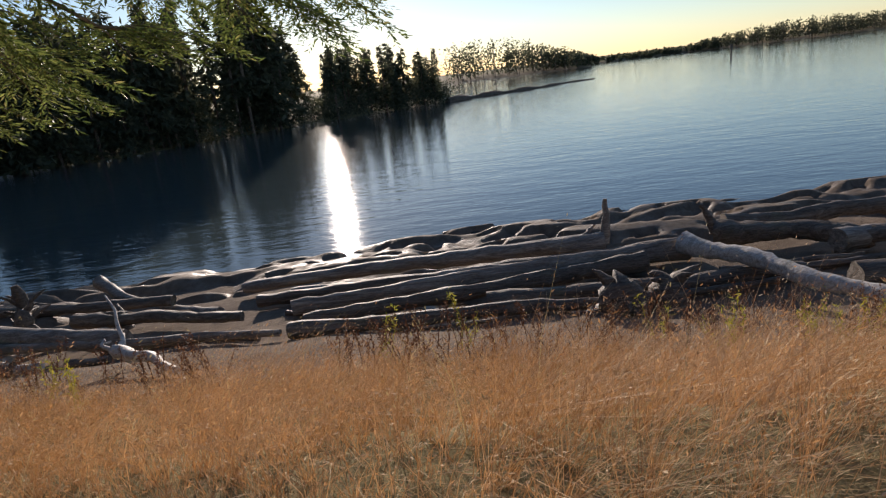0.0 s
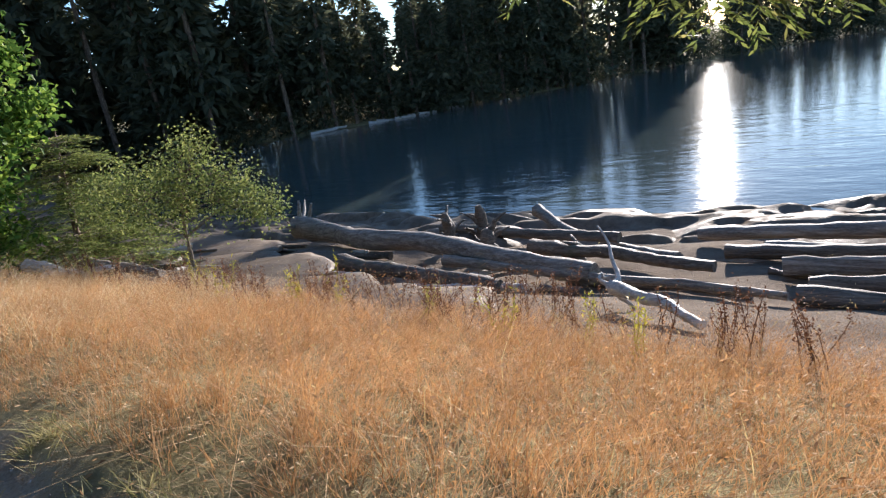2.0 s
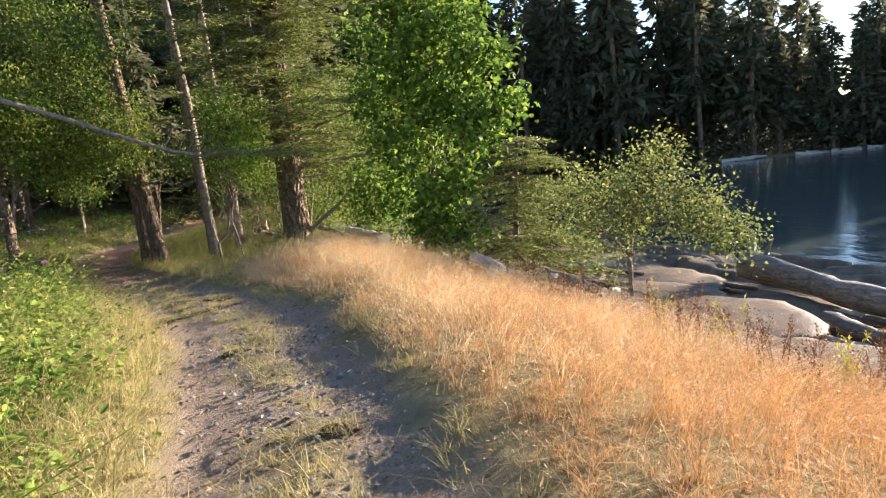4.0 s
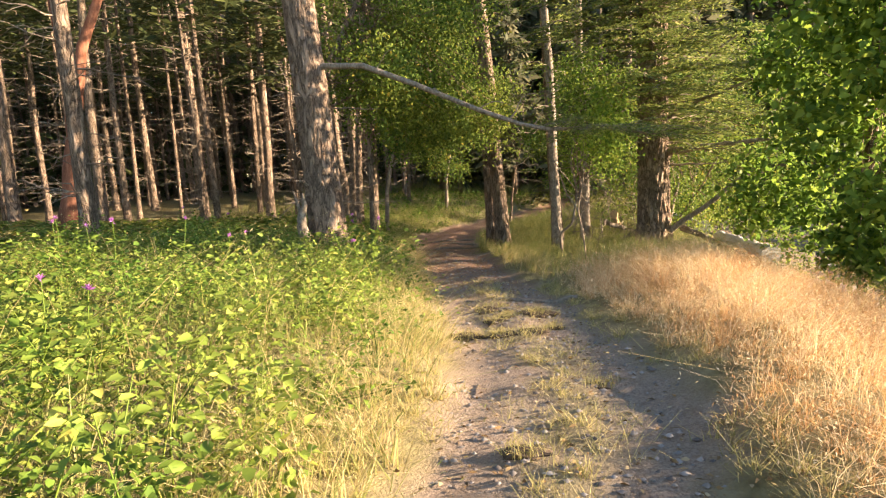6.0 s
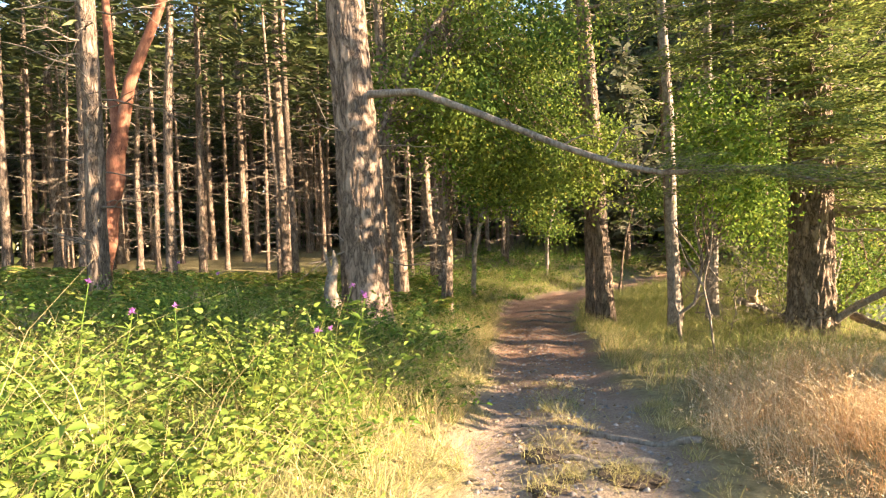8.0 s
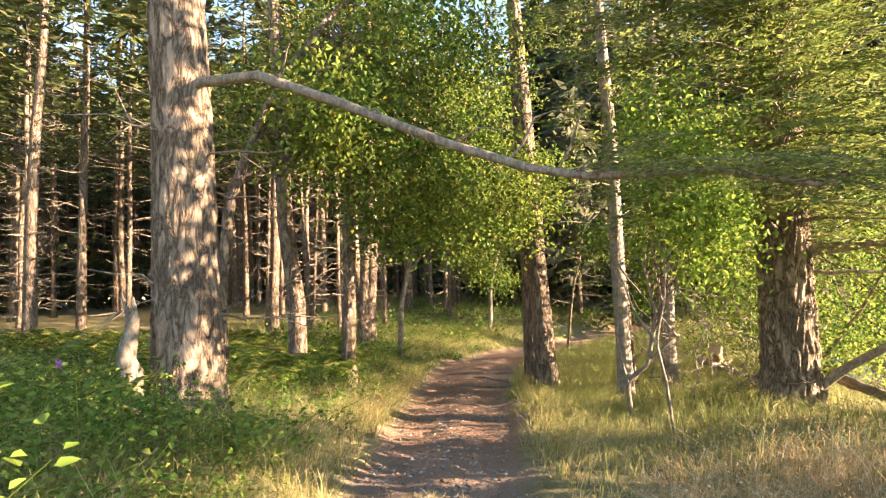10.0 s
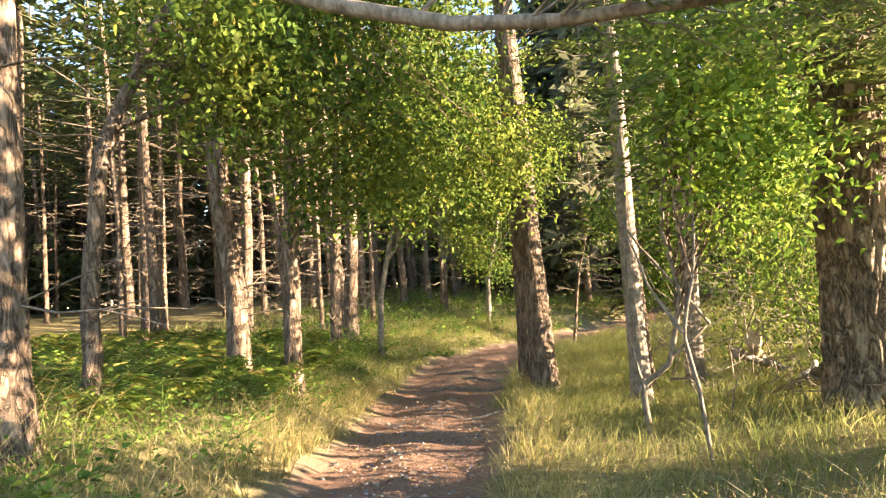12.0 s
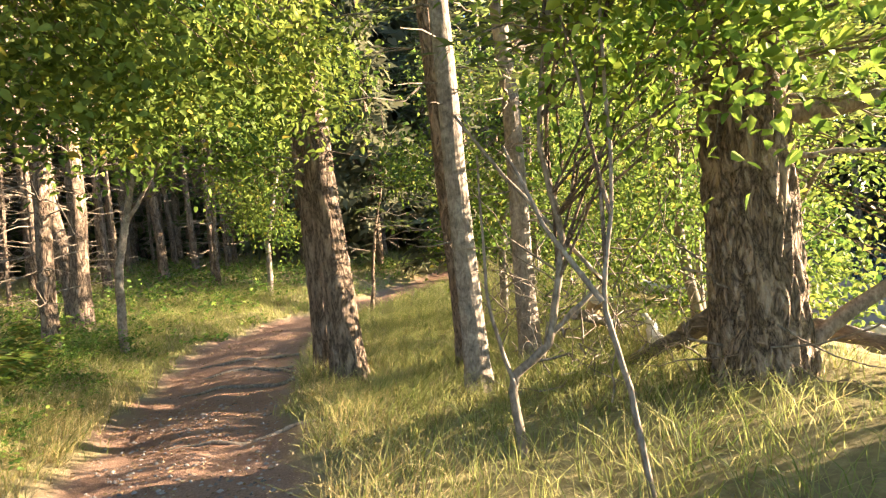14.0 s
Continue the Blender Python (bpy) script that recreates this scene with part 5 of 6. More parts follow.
grass_field("bend_grass", "green and straw-coloured grass about the bend of the track", -36, -23, -8, 4.5, 200, 0.33, 0.010, M_GREENGRASS, 209, lambda x, y: smooth(1.0, 1.25, on_track(x, y) + 0.25 * wob(x, y, 0.5)), (0.1, 0.1), 2, 0.1)
grass_field("tall_stalks", "tall straw-coloured stalks above the verge weeds", -20, -5, -6, 0.6, 16, 0.85, 0.006, M_STRAW, 207, lambda x, y: smooth(1.3, 1.7, on_track(x, y)) * (y < np.interp(x, TX, TY)), (0.1, 0.1), 3, 1.0)


def fern(seed):
    rng = np.random.default_rng(seed)
    t = thing("fern", (0, 0, 0), "green bracken fern with arching fronds", "fern", "ferns under the conifers")
    for k in range(8):
        b = Build()
        a = k * 0.785 + rng.uniform(-0.3, 0.3)
        L = rng.uniform(0.85, 1.25)
        d = np.array([math.cos(a), math.sin(a), 0])
        s = np.linspace(0.0, 1, 17)
        q = d * (L * 0.72 * s[:, None]) + np.array([0, 0, 1.0]) * (L * (1.3 * s - 0.85 * s ** 2))[:, None]
        b.tube(q, np.linspace(0.006, 0.002, 17), 3, cap=False)
        side = np.array([-d[1], d[0], 0])
        ps, ws, ls = [], [], []
        for i in range(3, 17):
            for sg in (-1, 1):
                ps.append(q[i])
                ws.append(side * sg + d * 0.35 + (0, 0, -0.15))
                ls.append(0.34 * math.sin(min(1, (17.3 - i) / 12) * 1.57))
        b.leaves(ps, ws, np.array(ls), np.array(ls) * 0.17 + 0.01, rng, 0.1, 0.1)
        part("frond", b.mesh("frond", M_FERN), t)
    return t


FERNS = [fern(401), fern(402), fern(403)]
rngP = np.random.default_rng(9)
fern_spots = []
for k in range(3000):
    if len(fern_spots) >= 135:
        break
    x, y = rngP.uniform(-31, -13), rngP.uniform(-13, -2.6)
    if on_track(x, y) < 2.4 or (x > -17 and y > -4.5) or min([math.hypot(x - a, y - b) for a, b in fern_spots] or [9]) < 0.42:
        continue
    fern_spots.append((x, y))
for k, (x, y) in enumerate(fern_spots):
    s = rngP.uniform(0.55, 0.95)
    m = Matrix.LocRotScale((x, y, ground_z(x, y) - 0.02), Euler((0, 0, rngP.uniform(0, 6.28))), (s, s, s))
    if k < 3:
        FERNS[k].matrix_world = m
    else:
        copy_thing(FERNS[k % 3], m).scale = (s, s, s)


# ---- beach: rock shelf, driftwood ----
def rock_shelf():
    """The pitted sandstone shelf at the water's edge, as one broken sheet."""
    gx, gy = np.arange(-30, 26, 0.14), np.arange(11.8, 21.5, 0.12)
    X, Y = np.meshgrid(gx, gy, indexing="ij")
    field = lambda sx, sy, o: np.array([noise.noise((x * sx + o, y * sy, o)) for x, y in zip(X.ravel(), Y.ravel())]).reshape(X.shape)
    n1, n2 = field(0.42, 0.85, 3.3), field(1.25, 2.1, 9.1)
    lump = np.clip(0.3 + 2.0 * n1 + 0.5 * n2, -0.4, 1)
    Z = np.interp(Y - 1.7 * smooth(-8, 3, X), [11.8, 14, 17, 18.2, 19.5], [-3.05, -2.78, -3.1, -3.32, -3.8]) + 0.30 * lump
    Z = Z - 0.20 * smooth(-0.16, -0.26, n2) * (lump > 0)
    nx, ny = X.shape
    i, j = np.meshgrid(np.arange(nx - 1), np.arange(ny - 1), indexing="ij")
    q = np.stack([i * ny + j, (i + 1) * ny + j, (i + 1) * ny + j + 1, i * ny + j + 1], -1).reshape(-1, 4)
    tagged(new("rock_shelf", mesh("rock_shelf", np.stack([X, Y, Z], -1).reshape(-1, 3), q, M_ROCK, True)), "pitted wet sandstone shelf along the water's edge", "rock", kind="structure")


rock_shelf()


def log(a, b, r0, r1, label, material=None, seed=0, sag=(0, 0, 0), lift=None, roots=0, forks=(), name="driftwood_log"):
    """A weathered log from a to b (places in the plan, with the height of its middle above the ground at each end)."""
    rng = np.random.default_rng(1000 + seed)
    A = np.array([a[0], a[1], ground_z(a[0], a[1]) + a[2]])
    B = np.array([b[0], b[1], ground_z(b[0], b[1]) + b[2]])
    t = thing(name, tuple(A), label, "driftwood", "driftwood on the beach")
    n = 28
    q = curve((0, 0, 0), B - A, sag, rng, n, r0 * 0.05)
    u = np.linspace(0, 1, n)
    # weathered trunks are never straight: slow bends, knots and a worn foot
    bend = r0 * 0.38 * (np.sin(u * rng.uniform(4, 8) + rng.uniform(0, 6)) + 0.5 * np.sin(u * rng.uniform(9, 15) + rng.uniform(0, 6))) * np.sin(np.pi * u)
    across = np.array([-(B - A)[1], (B - A)[0], 0.0]) / (np.linalg.norm(B - A) + 1e-9)
    q = q + bend[:, None] * (across * 0.9 + np.array([0, 0, 0.3]))
    radius = np.linspace(r0, r1, n) * (1 + 0.22 * np.exp(-u * 14) + 0.07 * np.sin(u * rng.uniform(14, 26)) + 0.05 * rng.normal(size=n))
    bd = Build()
    bd.tube(q, radius, 14, 0.16, rng)
    part("log", bd.mesh("log", material or M_DRIFT, True), t)
    d = (q[0] - q[1]) / np.linalg.norm(q[0] - q[1])
    for k in range(roots):
        bd = Build()
        w = d * 0.5 + rng.normal(size=3) * 0.8 + (0, 0, 0.35)
        L = rng.uniform(0.35, 0.9) * (0.6 + r0 * 2)
        bd.tube(curve((0, 0, 0), w * L, rng.normal(size=3) * 0.08, rng, 6, 0.03), np.linspace(r0 * 0.42, 0.012, 6), 6, 0.15, rng)
        part("root", bd.mesh("root", material or M_DRIFT, True), t, "gnarled grey root")
    for s, w, r in forks:
        bd = Build()
        c = q[int(s * (n - 1))]
        bd.tube(curve(c, c + np.array(w), (0.04, 0, 0.02), rng, 7, 0.015), np.linspace(r, r * 0.35, 7), 8, 0.12, rng)
        part("stub", bd.mesh("stub", material or M_DRIFT, True), t)
    return t


G = "weathered grey driftwood log lying on the beach"
log((3.3, 13.0, 0.45), (-4.9, 13.8, 0.25), 0.21, 0.12, "long grey driftwood log with an upright root stub", M_DRIFT, 1, (0, 0, 0.08), forks=((0.02, (0.1, 0.1, 0.95), 0.13), (0.1, (0.5, 0.3, 0.35), 0.08)))
log((4.6, 11.7, 0.45), (-3.2, 11.4, 0.22), 0.20, 0.15, G, M_DRIFT, 2, (0, 0, 0.05))
log((3.6, 11.2, 0.30), (-2.8, 10.6, 0.20), 0.17, 0.13, G, M_DRIFT_DARK, 3)
log((5.0, 12.4, 0.3), (-4.2, 12.5, 0.2), 0.18, 0.14, G, M_DRIFT_DARK, 4)
log((4.45, 11.5, 0.62), (5.9, 8.0, 0.30), 0.16, 0.11, "bleached white driftwood log slanting up the beach", M_DRIFT_PALE, 5)
log((6.2, 13.6, 0.50), (11.5, 14.0, 0.35), 0.22, 0.16, G, M_DRIFT_DARK, 6)
log((5.7, 12.9, 0.5), (9.5, 11.0, 0.3), 0.24, 0.15, "dark driftwood log with a raised broken stub", M_DRIFT_DARK, 7, forks=((0.02, (-0.25, 0.2, 0.6), 0.13),))
log((-2.9, 9.9, 0.15), (3.5, 9.6, 0.22), 0.14, 0.10, G, M_DRIFT_DARK, 8)
log((-9.3, 10.9, 0.30), (-3.0, 9.7, 0.15), 0.10, 0.06, "thin pale driftwood pole lying on other logs", M_DRIFT, 9)
log((-15.7, 13.0, 0.55), (-5.9, 10.3, 0.25), 0.27, 0.17, "long grey log with a forked pale root end", M_DRIFT, 10, (0, 0, 0.05), roots=4, forks=((0.03, (0.0, 0.2, 0.75), 0.09), (0.05, (0.35, 0.1, 0.7), 0.08)))
log((-9.6, 16.2, 0.60), (-5.0, 12.4, 0.12), 0.15, 0.09, "curved pale driftwood trunk dipping to the sand", M_DRIFT, 11, (0, 0, -0.3))
log((-4.9, 8.3, 0.28), (-3.6, 7.2, 0.08), 0.09, 0.05, "pale root end of a driftwood branch near the grass", M_DRIFT_PALE, 12, (0, 0, 0.05), roots=4)
log((-3.6, 13.0, 0.22), (1.5, 12.2, 0.3), 0.13, 0.11, G, M_DRIFT, 13)
log((-8.0, 12.3, 0.3), (-4.2, 11.4, 0.2), 0.14, 0.1, G, M_DRIFT_DARK, 14)
log((-12.0, 10.6, 0.2), (-7.0, 9.0, 0.15), 0.16, 0.12, G, M_DRIFT_DARK, 15)
log((-11.5, 14.2, 0.3), (-6.5, 13.6, 0.2), 0.15, 0.12, G, M_DRIFT_DARK, 16)
log((0.5, 10.4, 0.15), (6.0, 10.2, 0.2), 0.18, 0.14, "dark driftwood log half buried among weeds", M_DRIFT_DARK, 17)
log((7.5, 11.6, 0.3), (14, 12.4, 0.3), 0.2, 0.15, G, M_DRIFT, 18)
log((6.5, 9.6, 0.2), (12.5, 9.0, 0.2), 0.2, 0.14, G, M_DRIFT_DARK, 19)

log((-21.3, 5.7, 0.22), (-24.3, 5.4, 0.18), 0.17, 0.13, "sun-bleached driftwood log behind the old fir", M_DRIFT_PALE, 20)
log((-27.0, 5.6, 0.2), (-30.6, 5.2, 0.2), 0.18, 0.13, "sun-bleached driftwood log at the edge of the thicket", M_DRIFT_PALE, 21)
log((-17.3, 6.6, 0.25), (-15.2, 6.9, 0.12), 0.12, 0.08, "split bleached driftwood log at the lip of the bank", M_DRIFT_PALE, 22)
log((-16.6, 7.4, 0.3), (-14.0, 7.6, 0.12), 0.13, 0.09, "grey driftwood log under the young fir", M_DRIFT, 23)
log((-16.0, 6.3, 0.1), (-14.6, 7.0, 0.3), 0.07, 0.05, "bleached driftwood pole propped on a log", M_DRIFT_PALE, 24)


def stump(x, y, h, r, seed, label="gnarled dark driftwood root stump standing on the beach"):
    rng = np.random.default_rng(2000 + seed)
    t = thing("driftwood_stump", (x, y, ground_z(x, y)), label, "stump", "driftwood on the beach")
    b = Build()
    q = curve((0, 0, -0.15), (rng.normal() * 0.08, rng.normal() * 0.08, h), (0.03, 0, 0), rng, 8, 0.02)
    b.tube(q, r * np.array([1.3, 1.1, 0.9, 0.8, 0.8, 0.85, 0.7, 0.35]), 10, 0.22, rng)
    part("wood", b.mesh("wood", M_DRIFT_DARK, True), t)
    for k in range(6):
        b = Build()
        a = rng.uniform(0, 6.283)
        w = np.array([math.cos(a), math.sin(a), rng.uniform(-0.2, 0.9)]) * rng.uniform(0.25, 0.6)
        c = q[rng.integers(2, 7)]
        b.tube(curve(c, c + w, (0, 0, 0.05), rng, 5, 0.02), np.linspace(r * 0.4, 0.01, 5), 6, 0.2, rng)
        part("root", b.mesh("root", M_DRIFT_DARK, True), t)


stump(-10.5, 13.0, 0.95, 0.17, 1)
stump(-9.9, 13.6, 1.1, 0.17, 2)
stump(-10.2, 13.9, 0.4, 0.2, 3)
stump(-9.2, 12.4, 0.6, 0.22, 4)
stump(-7.0, 12.2, 0.35, 0.2, 5)
stump(2.5, 9.3, 0.55, 0.42, 6, "broad dark root wad half sunk in the bank")
stump(3.4, 9.6, 0.5, 0.36, 7, "broad dark root wad half sunk in the bank")


def litter():
    """Broken poles and planks of driftwood thrown together along the top of the beach."""
    rng = np.random.default_rng(15)
    for k in range(64):
        x = rng.uniform(-27, -11) if k < 46 else rng.uniform(-10, 9)
        y = rng.uniform(8.6, 12.8) if k < 46 else rng.uniform(8.2, 12.0)
        if k < 46 and x < -17:
            y = rng.uniform(6.8, 11.5)
        a, L = rng.normal() * 0.6, rng.uniform(0.7, 3.2)
        r = rng.uniform(0.03, 0.11)
        pale = rng.uniform() < 0.45
        x2, y2 = x + math.cos(a) * L, y + math.sin(a) * L * 0.6
        log((x, y, r * 0.7), (x2, y2, r * 0.6 + rng.uniform(0, 0.15)), r, r * rng.uniform(0.5, 0.9), "bleached broken driftwood pole on the beach" if pale else "dark broken driftwood pole on the beach",
            M_DRIFT_PALE if pale else M_DRIFT_DARK, 50 + k, name="driftwood_pole")


litter()


def boulder(x, y, r, seed, label="rounded brown sandstone slab on the beach"):
    rng = np.random.default_rng(3000 + seed)
    t = thing("boulder", (x, y, ground_z(x, y)), label, "rock", "rocks on the beach")
    bm = bmesh.new()
    bmesh.ops.create_icosphere(bm, subdivisions=3, radius=1)
    o = Vector(rng.uniform(-9, 9, 3))
    for v in bm.verts:
        k = 1 + 0.28 * noise.noise(v.co * 1.3 + o) + 0.1 * noise.noise(v.co * 4 + o)
        v.co = Vector((v.co.x * r * 1.3, v.co.y * r, v.co.z * r * 0.13)) * k
    me = bpy.data.meshes.new("stone")
    bm.to_mesh(me)
    bm.free()
    me.materials.append(M_ROCK)
    me.polygons.foreach_set("use_smooth", np.ones(len(me.polygons), bool))
    part("stone", me, t)


for k, (x, y, r) in enumerate([(-6.9, 7.1, 0.75), (-12.6, 9.2, 1.1), (-15.5, 10.2, 1.2), (-10.0, 8.2, 0.8), (-8.4, 7.9, 0.6), (-17.0, 11.5, 1.2), (-13.5, 11.6, 1.0)]):
    boulder(x, y, r, k)


def cut_stump():
    x, y = -17.0, -8.9
    z = ground_z(x, y)
    t = thing("tree_stump", (x, y, z), "sawn-off tree stump among ferns", "stump")
    rng = np.random.default_rng(77)
    b = Build()
    b.tube([(0, 0, -0.1), (0, 0, 0.15), (0, 0, 0.5), (0.02, 0, 0.95)], [0.2, 0.16, 0.145, 0.14], 14, 0.06, rng)
    part("trunk", b.mesh("trunk", M_FIR, True), t)
    b = Build()
    b.tube([(0.02, 0, 0.953), (0.02, 0, 0.965)], [0.128, 0.126], 14)
    part("cut_face", b.mesh("cut_face", M_CUT), t, "pale sawn cut face")


cut_stump()


def fallen_root():
    """A fallen limb and broken slabs of bark by the stout fir."""
    for k, (a, b, r, m) in enumerate([((-23.8, 3.9, 0.6), (-24.7, 3.0, 0.0), 0.12, M_DRIFT_DARK), ((-25.4, 2.9, 0.75), (-27.2, 3.3, 0.1), 0.10, M_CUT), ((-25.9, 2.7, 0.55), (-26.6, 3.6, 0.1), 0.07, M_DRIFT), ((-24.9, 3.4, 0.1), (-27.0, 4.0, 0.2), 0.08, M_DRIFT_PALE), ((-23.6, 4.4, 0.3), (-20.4, 4.9, 0.1), 0.07, M_DRIFT_DARK)]):
        log(a, b, r, r * 0.6, "fallen broken branch beside the old fir", m, 200 + k, name="fallen_branch")


fallen_root()


def brush_tangle():
    """Dead twigs and thin bare stems tangled between the slim firs and the old one."""
    rng = np.random.default_rng(29)
    t = thing("brush_tangle", (-24.6, 2.6, ground_z(-24.6, 2.6)), "tangle of bare dead twigs between the trunks", "brushwood", kind="stuff")
    o = np.array(t.location)
    b = Build()
    for k in range(190):
        x, y = rng.uniform(-26.8, -22.8), rng.uniform(1.7, 4.0)
        a = np.array([x, y, ground_z(x, y) + rng.uniform(0, 1.3)]) - o
        d = rng.normal(size=3) * (0.6, 0.6, 0.7) + (0, 0, 0.35)
        L = rng.uniform(0.3, 1.1)
        r = rng.uniform(0.004, 0.013)
        q = curve(a, a + d * L, rng.normal(size=3) * 0.1, rng, 6, 0.03)
        b.tube(q, np.linspace(r, r * 0.3, 6), 4, cap=False)
    part("brushwood", b.mesh("brushwood", M_TWIG), t)


brush_tangle()


def far_driftwood():
    """Pale logs stranded on the far side of the bay."""
    rng = np.random.default_rng(19)
    for k in range(8):
        s = rng.uniform(0, 1)
        x = -56 + 12 * s
        y = float(np.interp(x, FX, FY)) + rng.uniform(-1.0, 3.0)
        L = rng.uniform(1.5, 4)
        t = log((x, y, 0.12), (x + L * 0.72, y + L * 0.66, 0.15), 0.2, 0.12, "bleached log stranded on the far shore", M_DRIFT_PALE, 300 + k)
        t.location.z = max(t.location.z, WATER + 0.12)


far_driftwood()


def track_litter():
    """Pebbles, fallen leaves and twigs on the bare earth, and roots that cross it."""
    rng = np.random.default_rng(23)
    n = 5200
    x = rng.uniform(-33, 2, n)
    y = np.interp(x, TX, TY) + rng.normal(size=n) * 0.75 * np.interp(x, TX, TW)
    z = land(x, y)
    b = Build()
    a = rng.uniform(0, 6.283, n)
    b.leaves(np.stack([x, y, z + 0.008], 1), np.stack([np.cos(a), np.sin(a), rng.uniform(-0.05, 0.15, n)], 1), 0.045, 0.018, rng, 0.3)
    tagged(new("leaf_litter", b.mesh("leaf_litter", M_LITTER)), "dry fallen leaves and needles on the track", "leaf litter", kind="stuff")
    b = Build()
    n = 4200
    x = rng.uniform(-26, 1, n)
    y = np.interp(x, TX, TY) + rng.uniform(-0.9, 0.9, n) * np.interp(x, TX, TW)
    r = rng.uniform(0.007, 0.028, n) * rng.uniform(0.6, 1.2, n)
    o = np.stack([x, y, land(x, y) + r * 0.2], 1)
    corner = np.array([(1, 0, 0), (0, 1, 0), (-1, 0, 0), (0, -1, 0), (0.2, 0.1, 0.7), (0, 0, -0.7)])
    v = o[:, None] + r[:, None, None] * corner[None] * rng.uniform(0.6, 1.4, (n, 6, 1))
    q = np.array([(0, 1, 4, 4), (1, 2, 4, 4), (2, 3, 4, 4), (3, 0, 4, 4)])
    tri = (np.arange(n)[:, None, None] * 6 + q[None, :, :3]).reshape(-1, 3)
    tagged(new("pebbles", mesh("pebbles", v.reshape(-1, 3), tri, M_PEBBLE)), "small grey-brown pebbles pressed into the track", "pebbles", kind="stuff")
    for k, (x, y, dx, dy, r) in enumerate([(-27.2, -1.2, 0.3, -1.6, 0.05), (-28.3, -1.5, 0.1, -1.5, 0.045), (-27.9, -1.4, -0.6, -1.0, 0.04), (-29.3, -1.6, 0.2, -1.8, 0.045), (-24.2, -0.2, 0.4, -1.5, 0.03), (-15.6, 1.6, -0.3, -1.5, 0.04), (-15.2, 1.3, 0.5, -1.2, 0.035)]):
        s = np.linspace(0, 1, 12)
        q = np.stack([x + dx * s + 0.06 * np.sin(7 * s + k), y + dy * s, s * 0], 1)
        q[:, 2] = land(q[:, 0], q[:, 1]) + r * 0.35 * np.sin(s * 3.14)
        t = thing("tree_root", tuple(q[0]), "worn tree root crossing the bare track", "root", "roots across the track")
        b = Build()
        b.tube(q - q[0], np.linspace(r, r * 0.5, 12), 8, 0.12, rng)
        part("root", b.mesh("root", M_TWIG, True), t)


M_LITTER = leaf_material("leaf_litter", [(0.0, (0.12, 0.065, 0.03)), (0.6, (0.28, 0.18, 0.08)), (1.0, (0.5, 0.4, 0.24))], 0.1, 0.8, 0.1)
M_PEBBLE = leaf_material("pebble", [(0.0, (0.10, 0.085, 0.075)), (1.0, (0.38, 0.34, 0.3))], 0.0, 0.8, 0.1)
track_litter()


def turf_clods():
    """Ragged sods kicked up across the crown of the track, each with a tuft of dry grass."""
    rng = np.random.default_rng(88)
    for k in range(16):
        x, y = rng.uniform(-15.0, -13.5), rng.uniform(0.15, 1.45)
        if k > 11:
            x, y = rng.uniform(-12.5, -7.5), 1.4 + rng.normal() * 0.25
        r = rng.uniform(0.06, 0.15)
        t = thing("turf_clod", (x, y, ground_z(x, y)), "dark ragged sod with a tuft of grass on the track", "clod", "sods on the track")
        bm = bmesh.new()
        bmesh.ops.create_icosphere(bm, subdivisions=3, radius=1)
        o = Vector(rng.uniform(-9, 9, 3))
        for v in bm.verts:
            f = 1 + 0.5 * noise.noise(v.co * 1.7 + o) + 0.25 * noise.noise(v.co * 5 + o)
            v.co = Vector((v.co.x * r * 1.0, v.co.y * r * 1.5, v.co.z * r * 0.38)) * f
        me = bpy.data.meshes.new("sod")
        bm.to_mesh(me)
        bm.free()
        me.materials.append(M_SOD)
        part("sod", me, t)
        b = Build()
        m = 110
        base = np.stack([rng.normal(size=m) * r * 0.6, rng.normal(size=m) * r * 0.9, np.full(m, r * 0.12)], 1)
        h = rng.uniform(0.04, 0.12, m)
        b.blades(base, h, np.full(m, 0.005), rng.normal(size=(m, 2)) * 0.07, rng, 2)
        part("tuft", b.mesh("tuft", M_TURF), t, "tuft of dry yellow-green grass")


M_SOD = bark_material("sod_earth", (0.03, 0.022, 0.015), (0.09, 0.065, 0.045), (0.17, 0.13, 0.09), 14.0, 0.02, 1.0)
turf_clods()


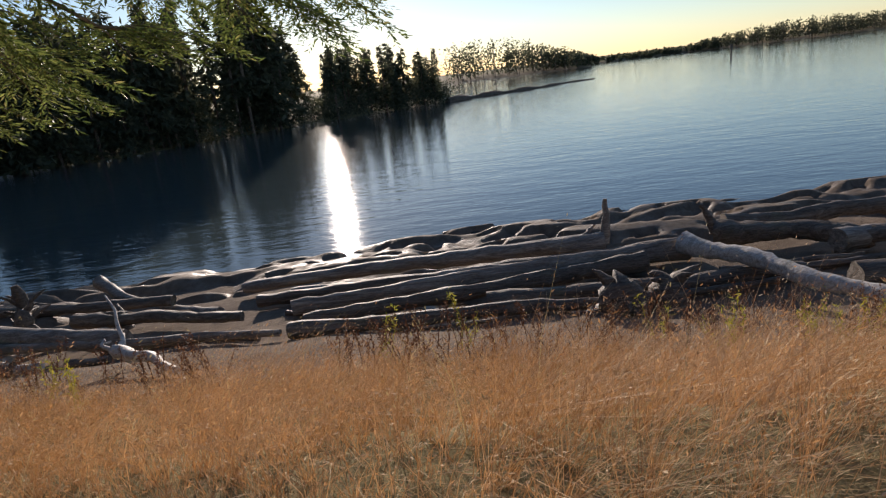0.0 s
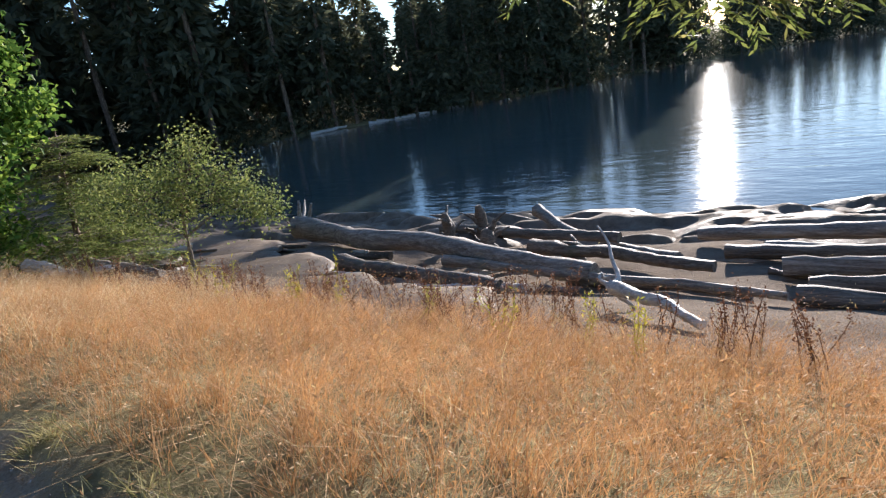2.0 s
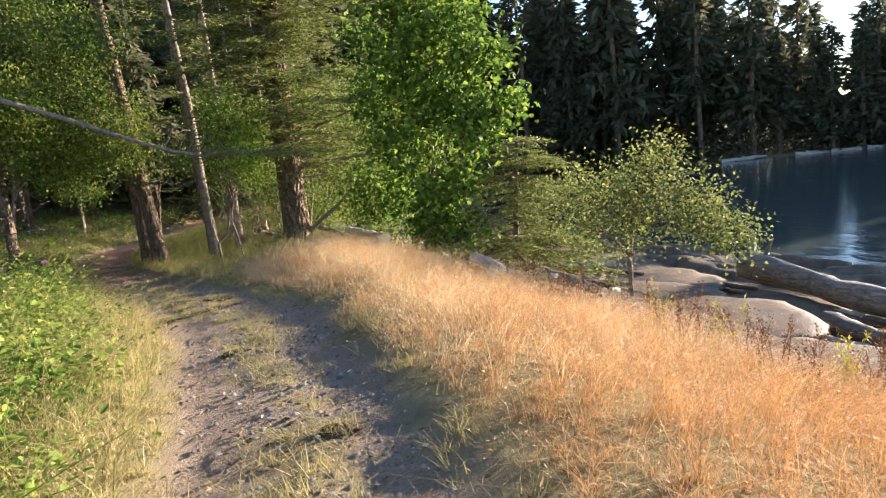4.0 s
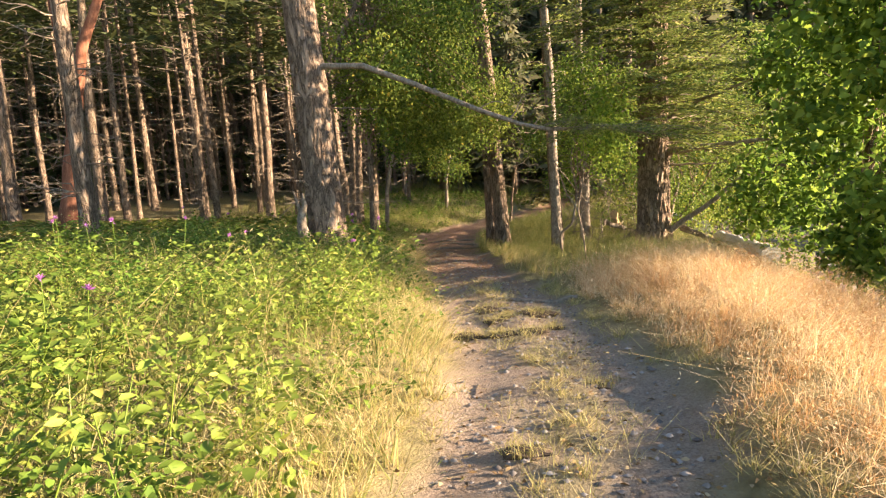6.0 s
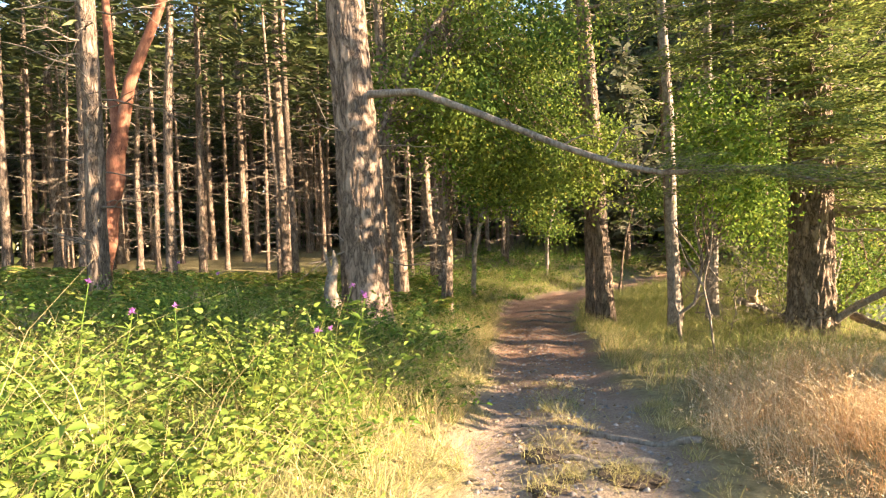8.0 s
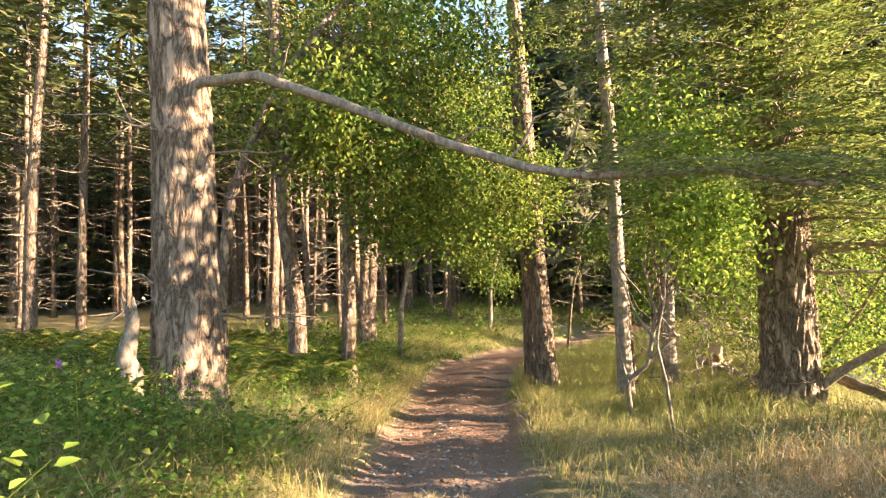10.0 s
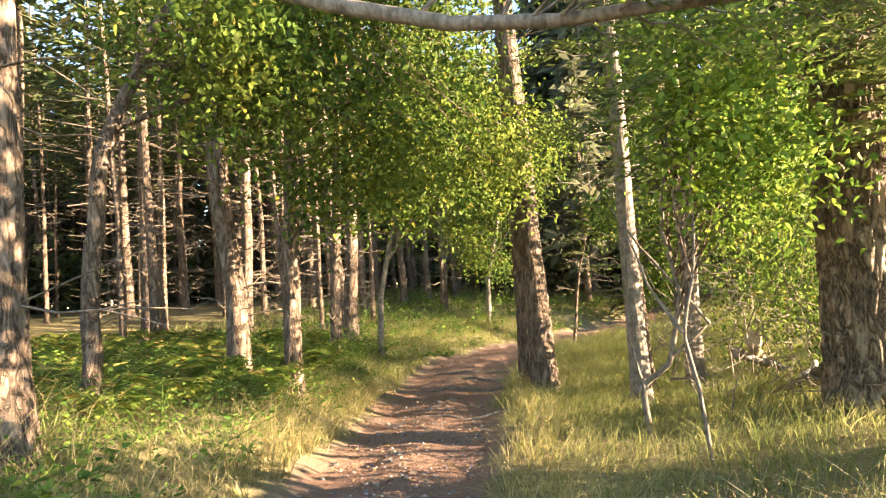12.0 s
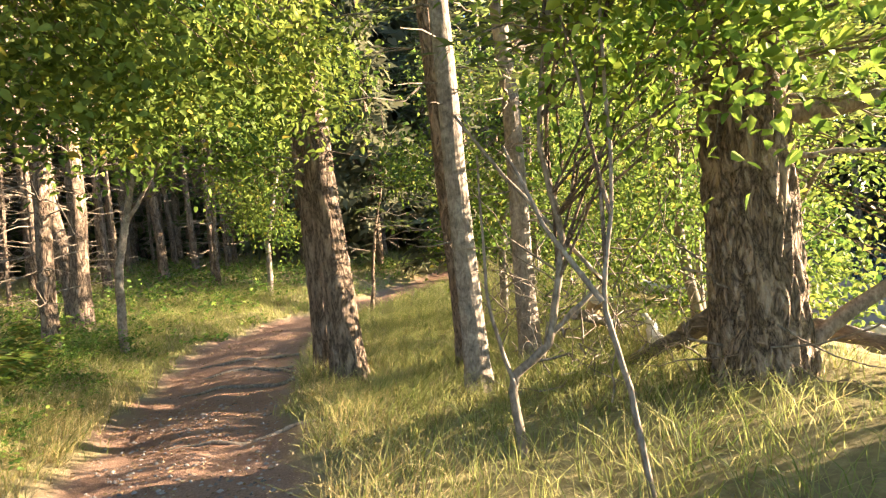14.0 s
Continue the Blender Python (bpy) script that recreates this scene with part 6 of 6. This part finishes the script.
def thistles():
    rng = np.random.default_rng(55)
    for k in range(22):
        x, y = rng.uniform(-17, -8), rng.uniform(-4.5, -0.4)
        if on_track(x, y) < 1.9:
            continue
        z = ground_z(x, y)
        t = thing("thistle", (x, y, z), "purple-flowered thistle among the brambles", "thistle", "thistles on the verge")
        h = rng.uniform(0.6, 1.0)
        b = Build()
        q = curve((0, 0, 0), (rng.normal() * 0.1, rng.normal() * 0.1, h), (0.02, 0, 0), rng, 7, 0.01)
        b.tube(q, np.linspace(0.006, 0.003, 7), 5)
        part("stem", b.mesh("stem", M_BRAMBLE), t)
        b = Build()
        m = 26
        a = rng.uniform(0, 6.283, m)
        w = np.stack([np.cos(a), np.sin(a), rng.uniform(-0.2, 0.6, m)], 1)
        b.leaves(q[rng.integers(1, 6, m)], w, 0.12, 0.03, rng)
        part("leaves", b.mesh("leaves", M_BRAMBLE), t)
        b = Build()
        m = 30
        b.leaves(np.repeat(q[-1][None], m, 0), rng.normal(size=(m, 3)) * 0.6 + (0, 0, 0.8), 0.035, 0.008, rng)
        part("flower", b.mesh("flower", M_FLOWER), t, "purple thistle flower")


thistles()


def bank_weeds():
    """Tall brown dock stalks and goldenrod along the lip of the bank."""
    rng = np.random.default_rng(66)
    for k in range(120):
        x = rng.uniform(-15, 5.5)
        y = rng.uniform(5.6, 7.2)
        z = ground_z(x, y)
        gold = k % 6 == 0
        t = thing("goldenrod" if gold else "dock_stalk", (x, y, z), "yellow-green goldenrod at the lip of the bank" if gold else "dry brown dock stalk at the lip of the bank", "weed", "weeds on the bank")
        for s in range(3 if gold else 4):
            b = Build()
            h = rng.uniform(0.32, 0.66)
            q = curve(rng.normal(size=3) * (0.06, 0.06, 0), (rng.normal() * 0.14, rng.normal() * 0.14, h), (0.02, 0, 0), rng, 6, 0.01)
            b.tube(q, np.linspace(0.006, 0.003, 6), 4)
            m = 44
            u = rng.integers(1 if gold else 3, 6, m)
            b.leaves(q[u] + rng.normal(size=(m, 3)) * (0.012, 0.012, 0.05), rng.normal(size=(m, 3)) + (0, 0, 0.4), 0.06 if gold else 0.028, 0.014, rng)
            part("stalk", b.mesh("stalk", M_YELLOW if gold else M_DOCK), t)


M_DOCK = leaf_material("dock_seed", [(0.0, (0.10, 0.045, 0.025)), (1.0, (0.26, 0.13, 0.07))], 0.25, 0.7, 0.1)
bank_weeds()
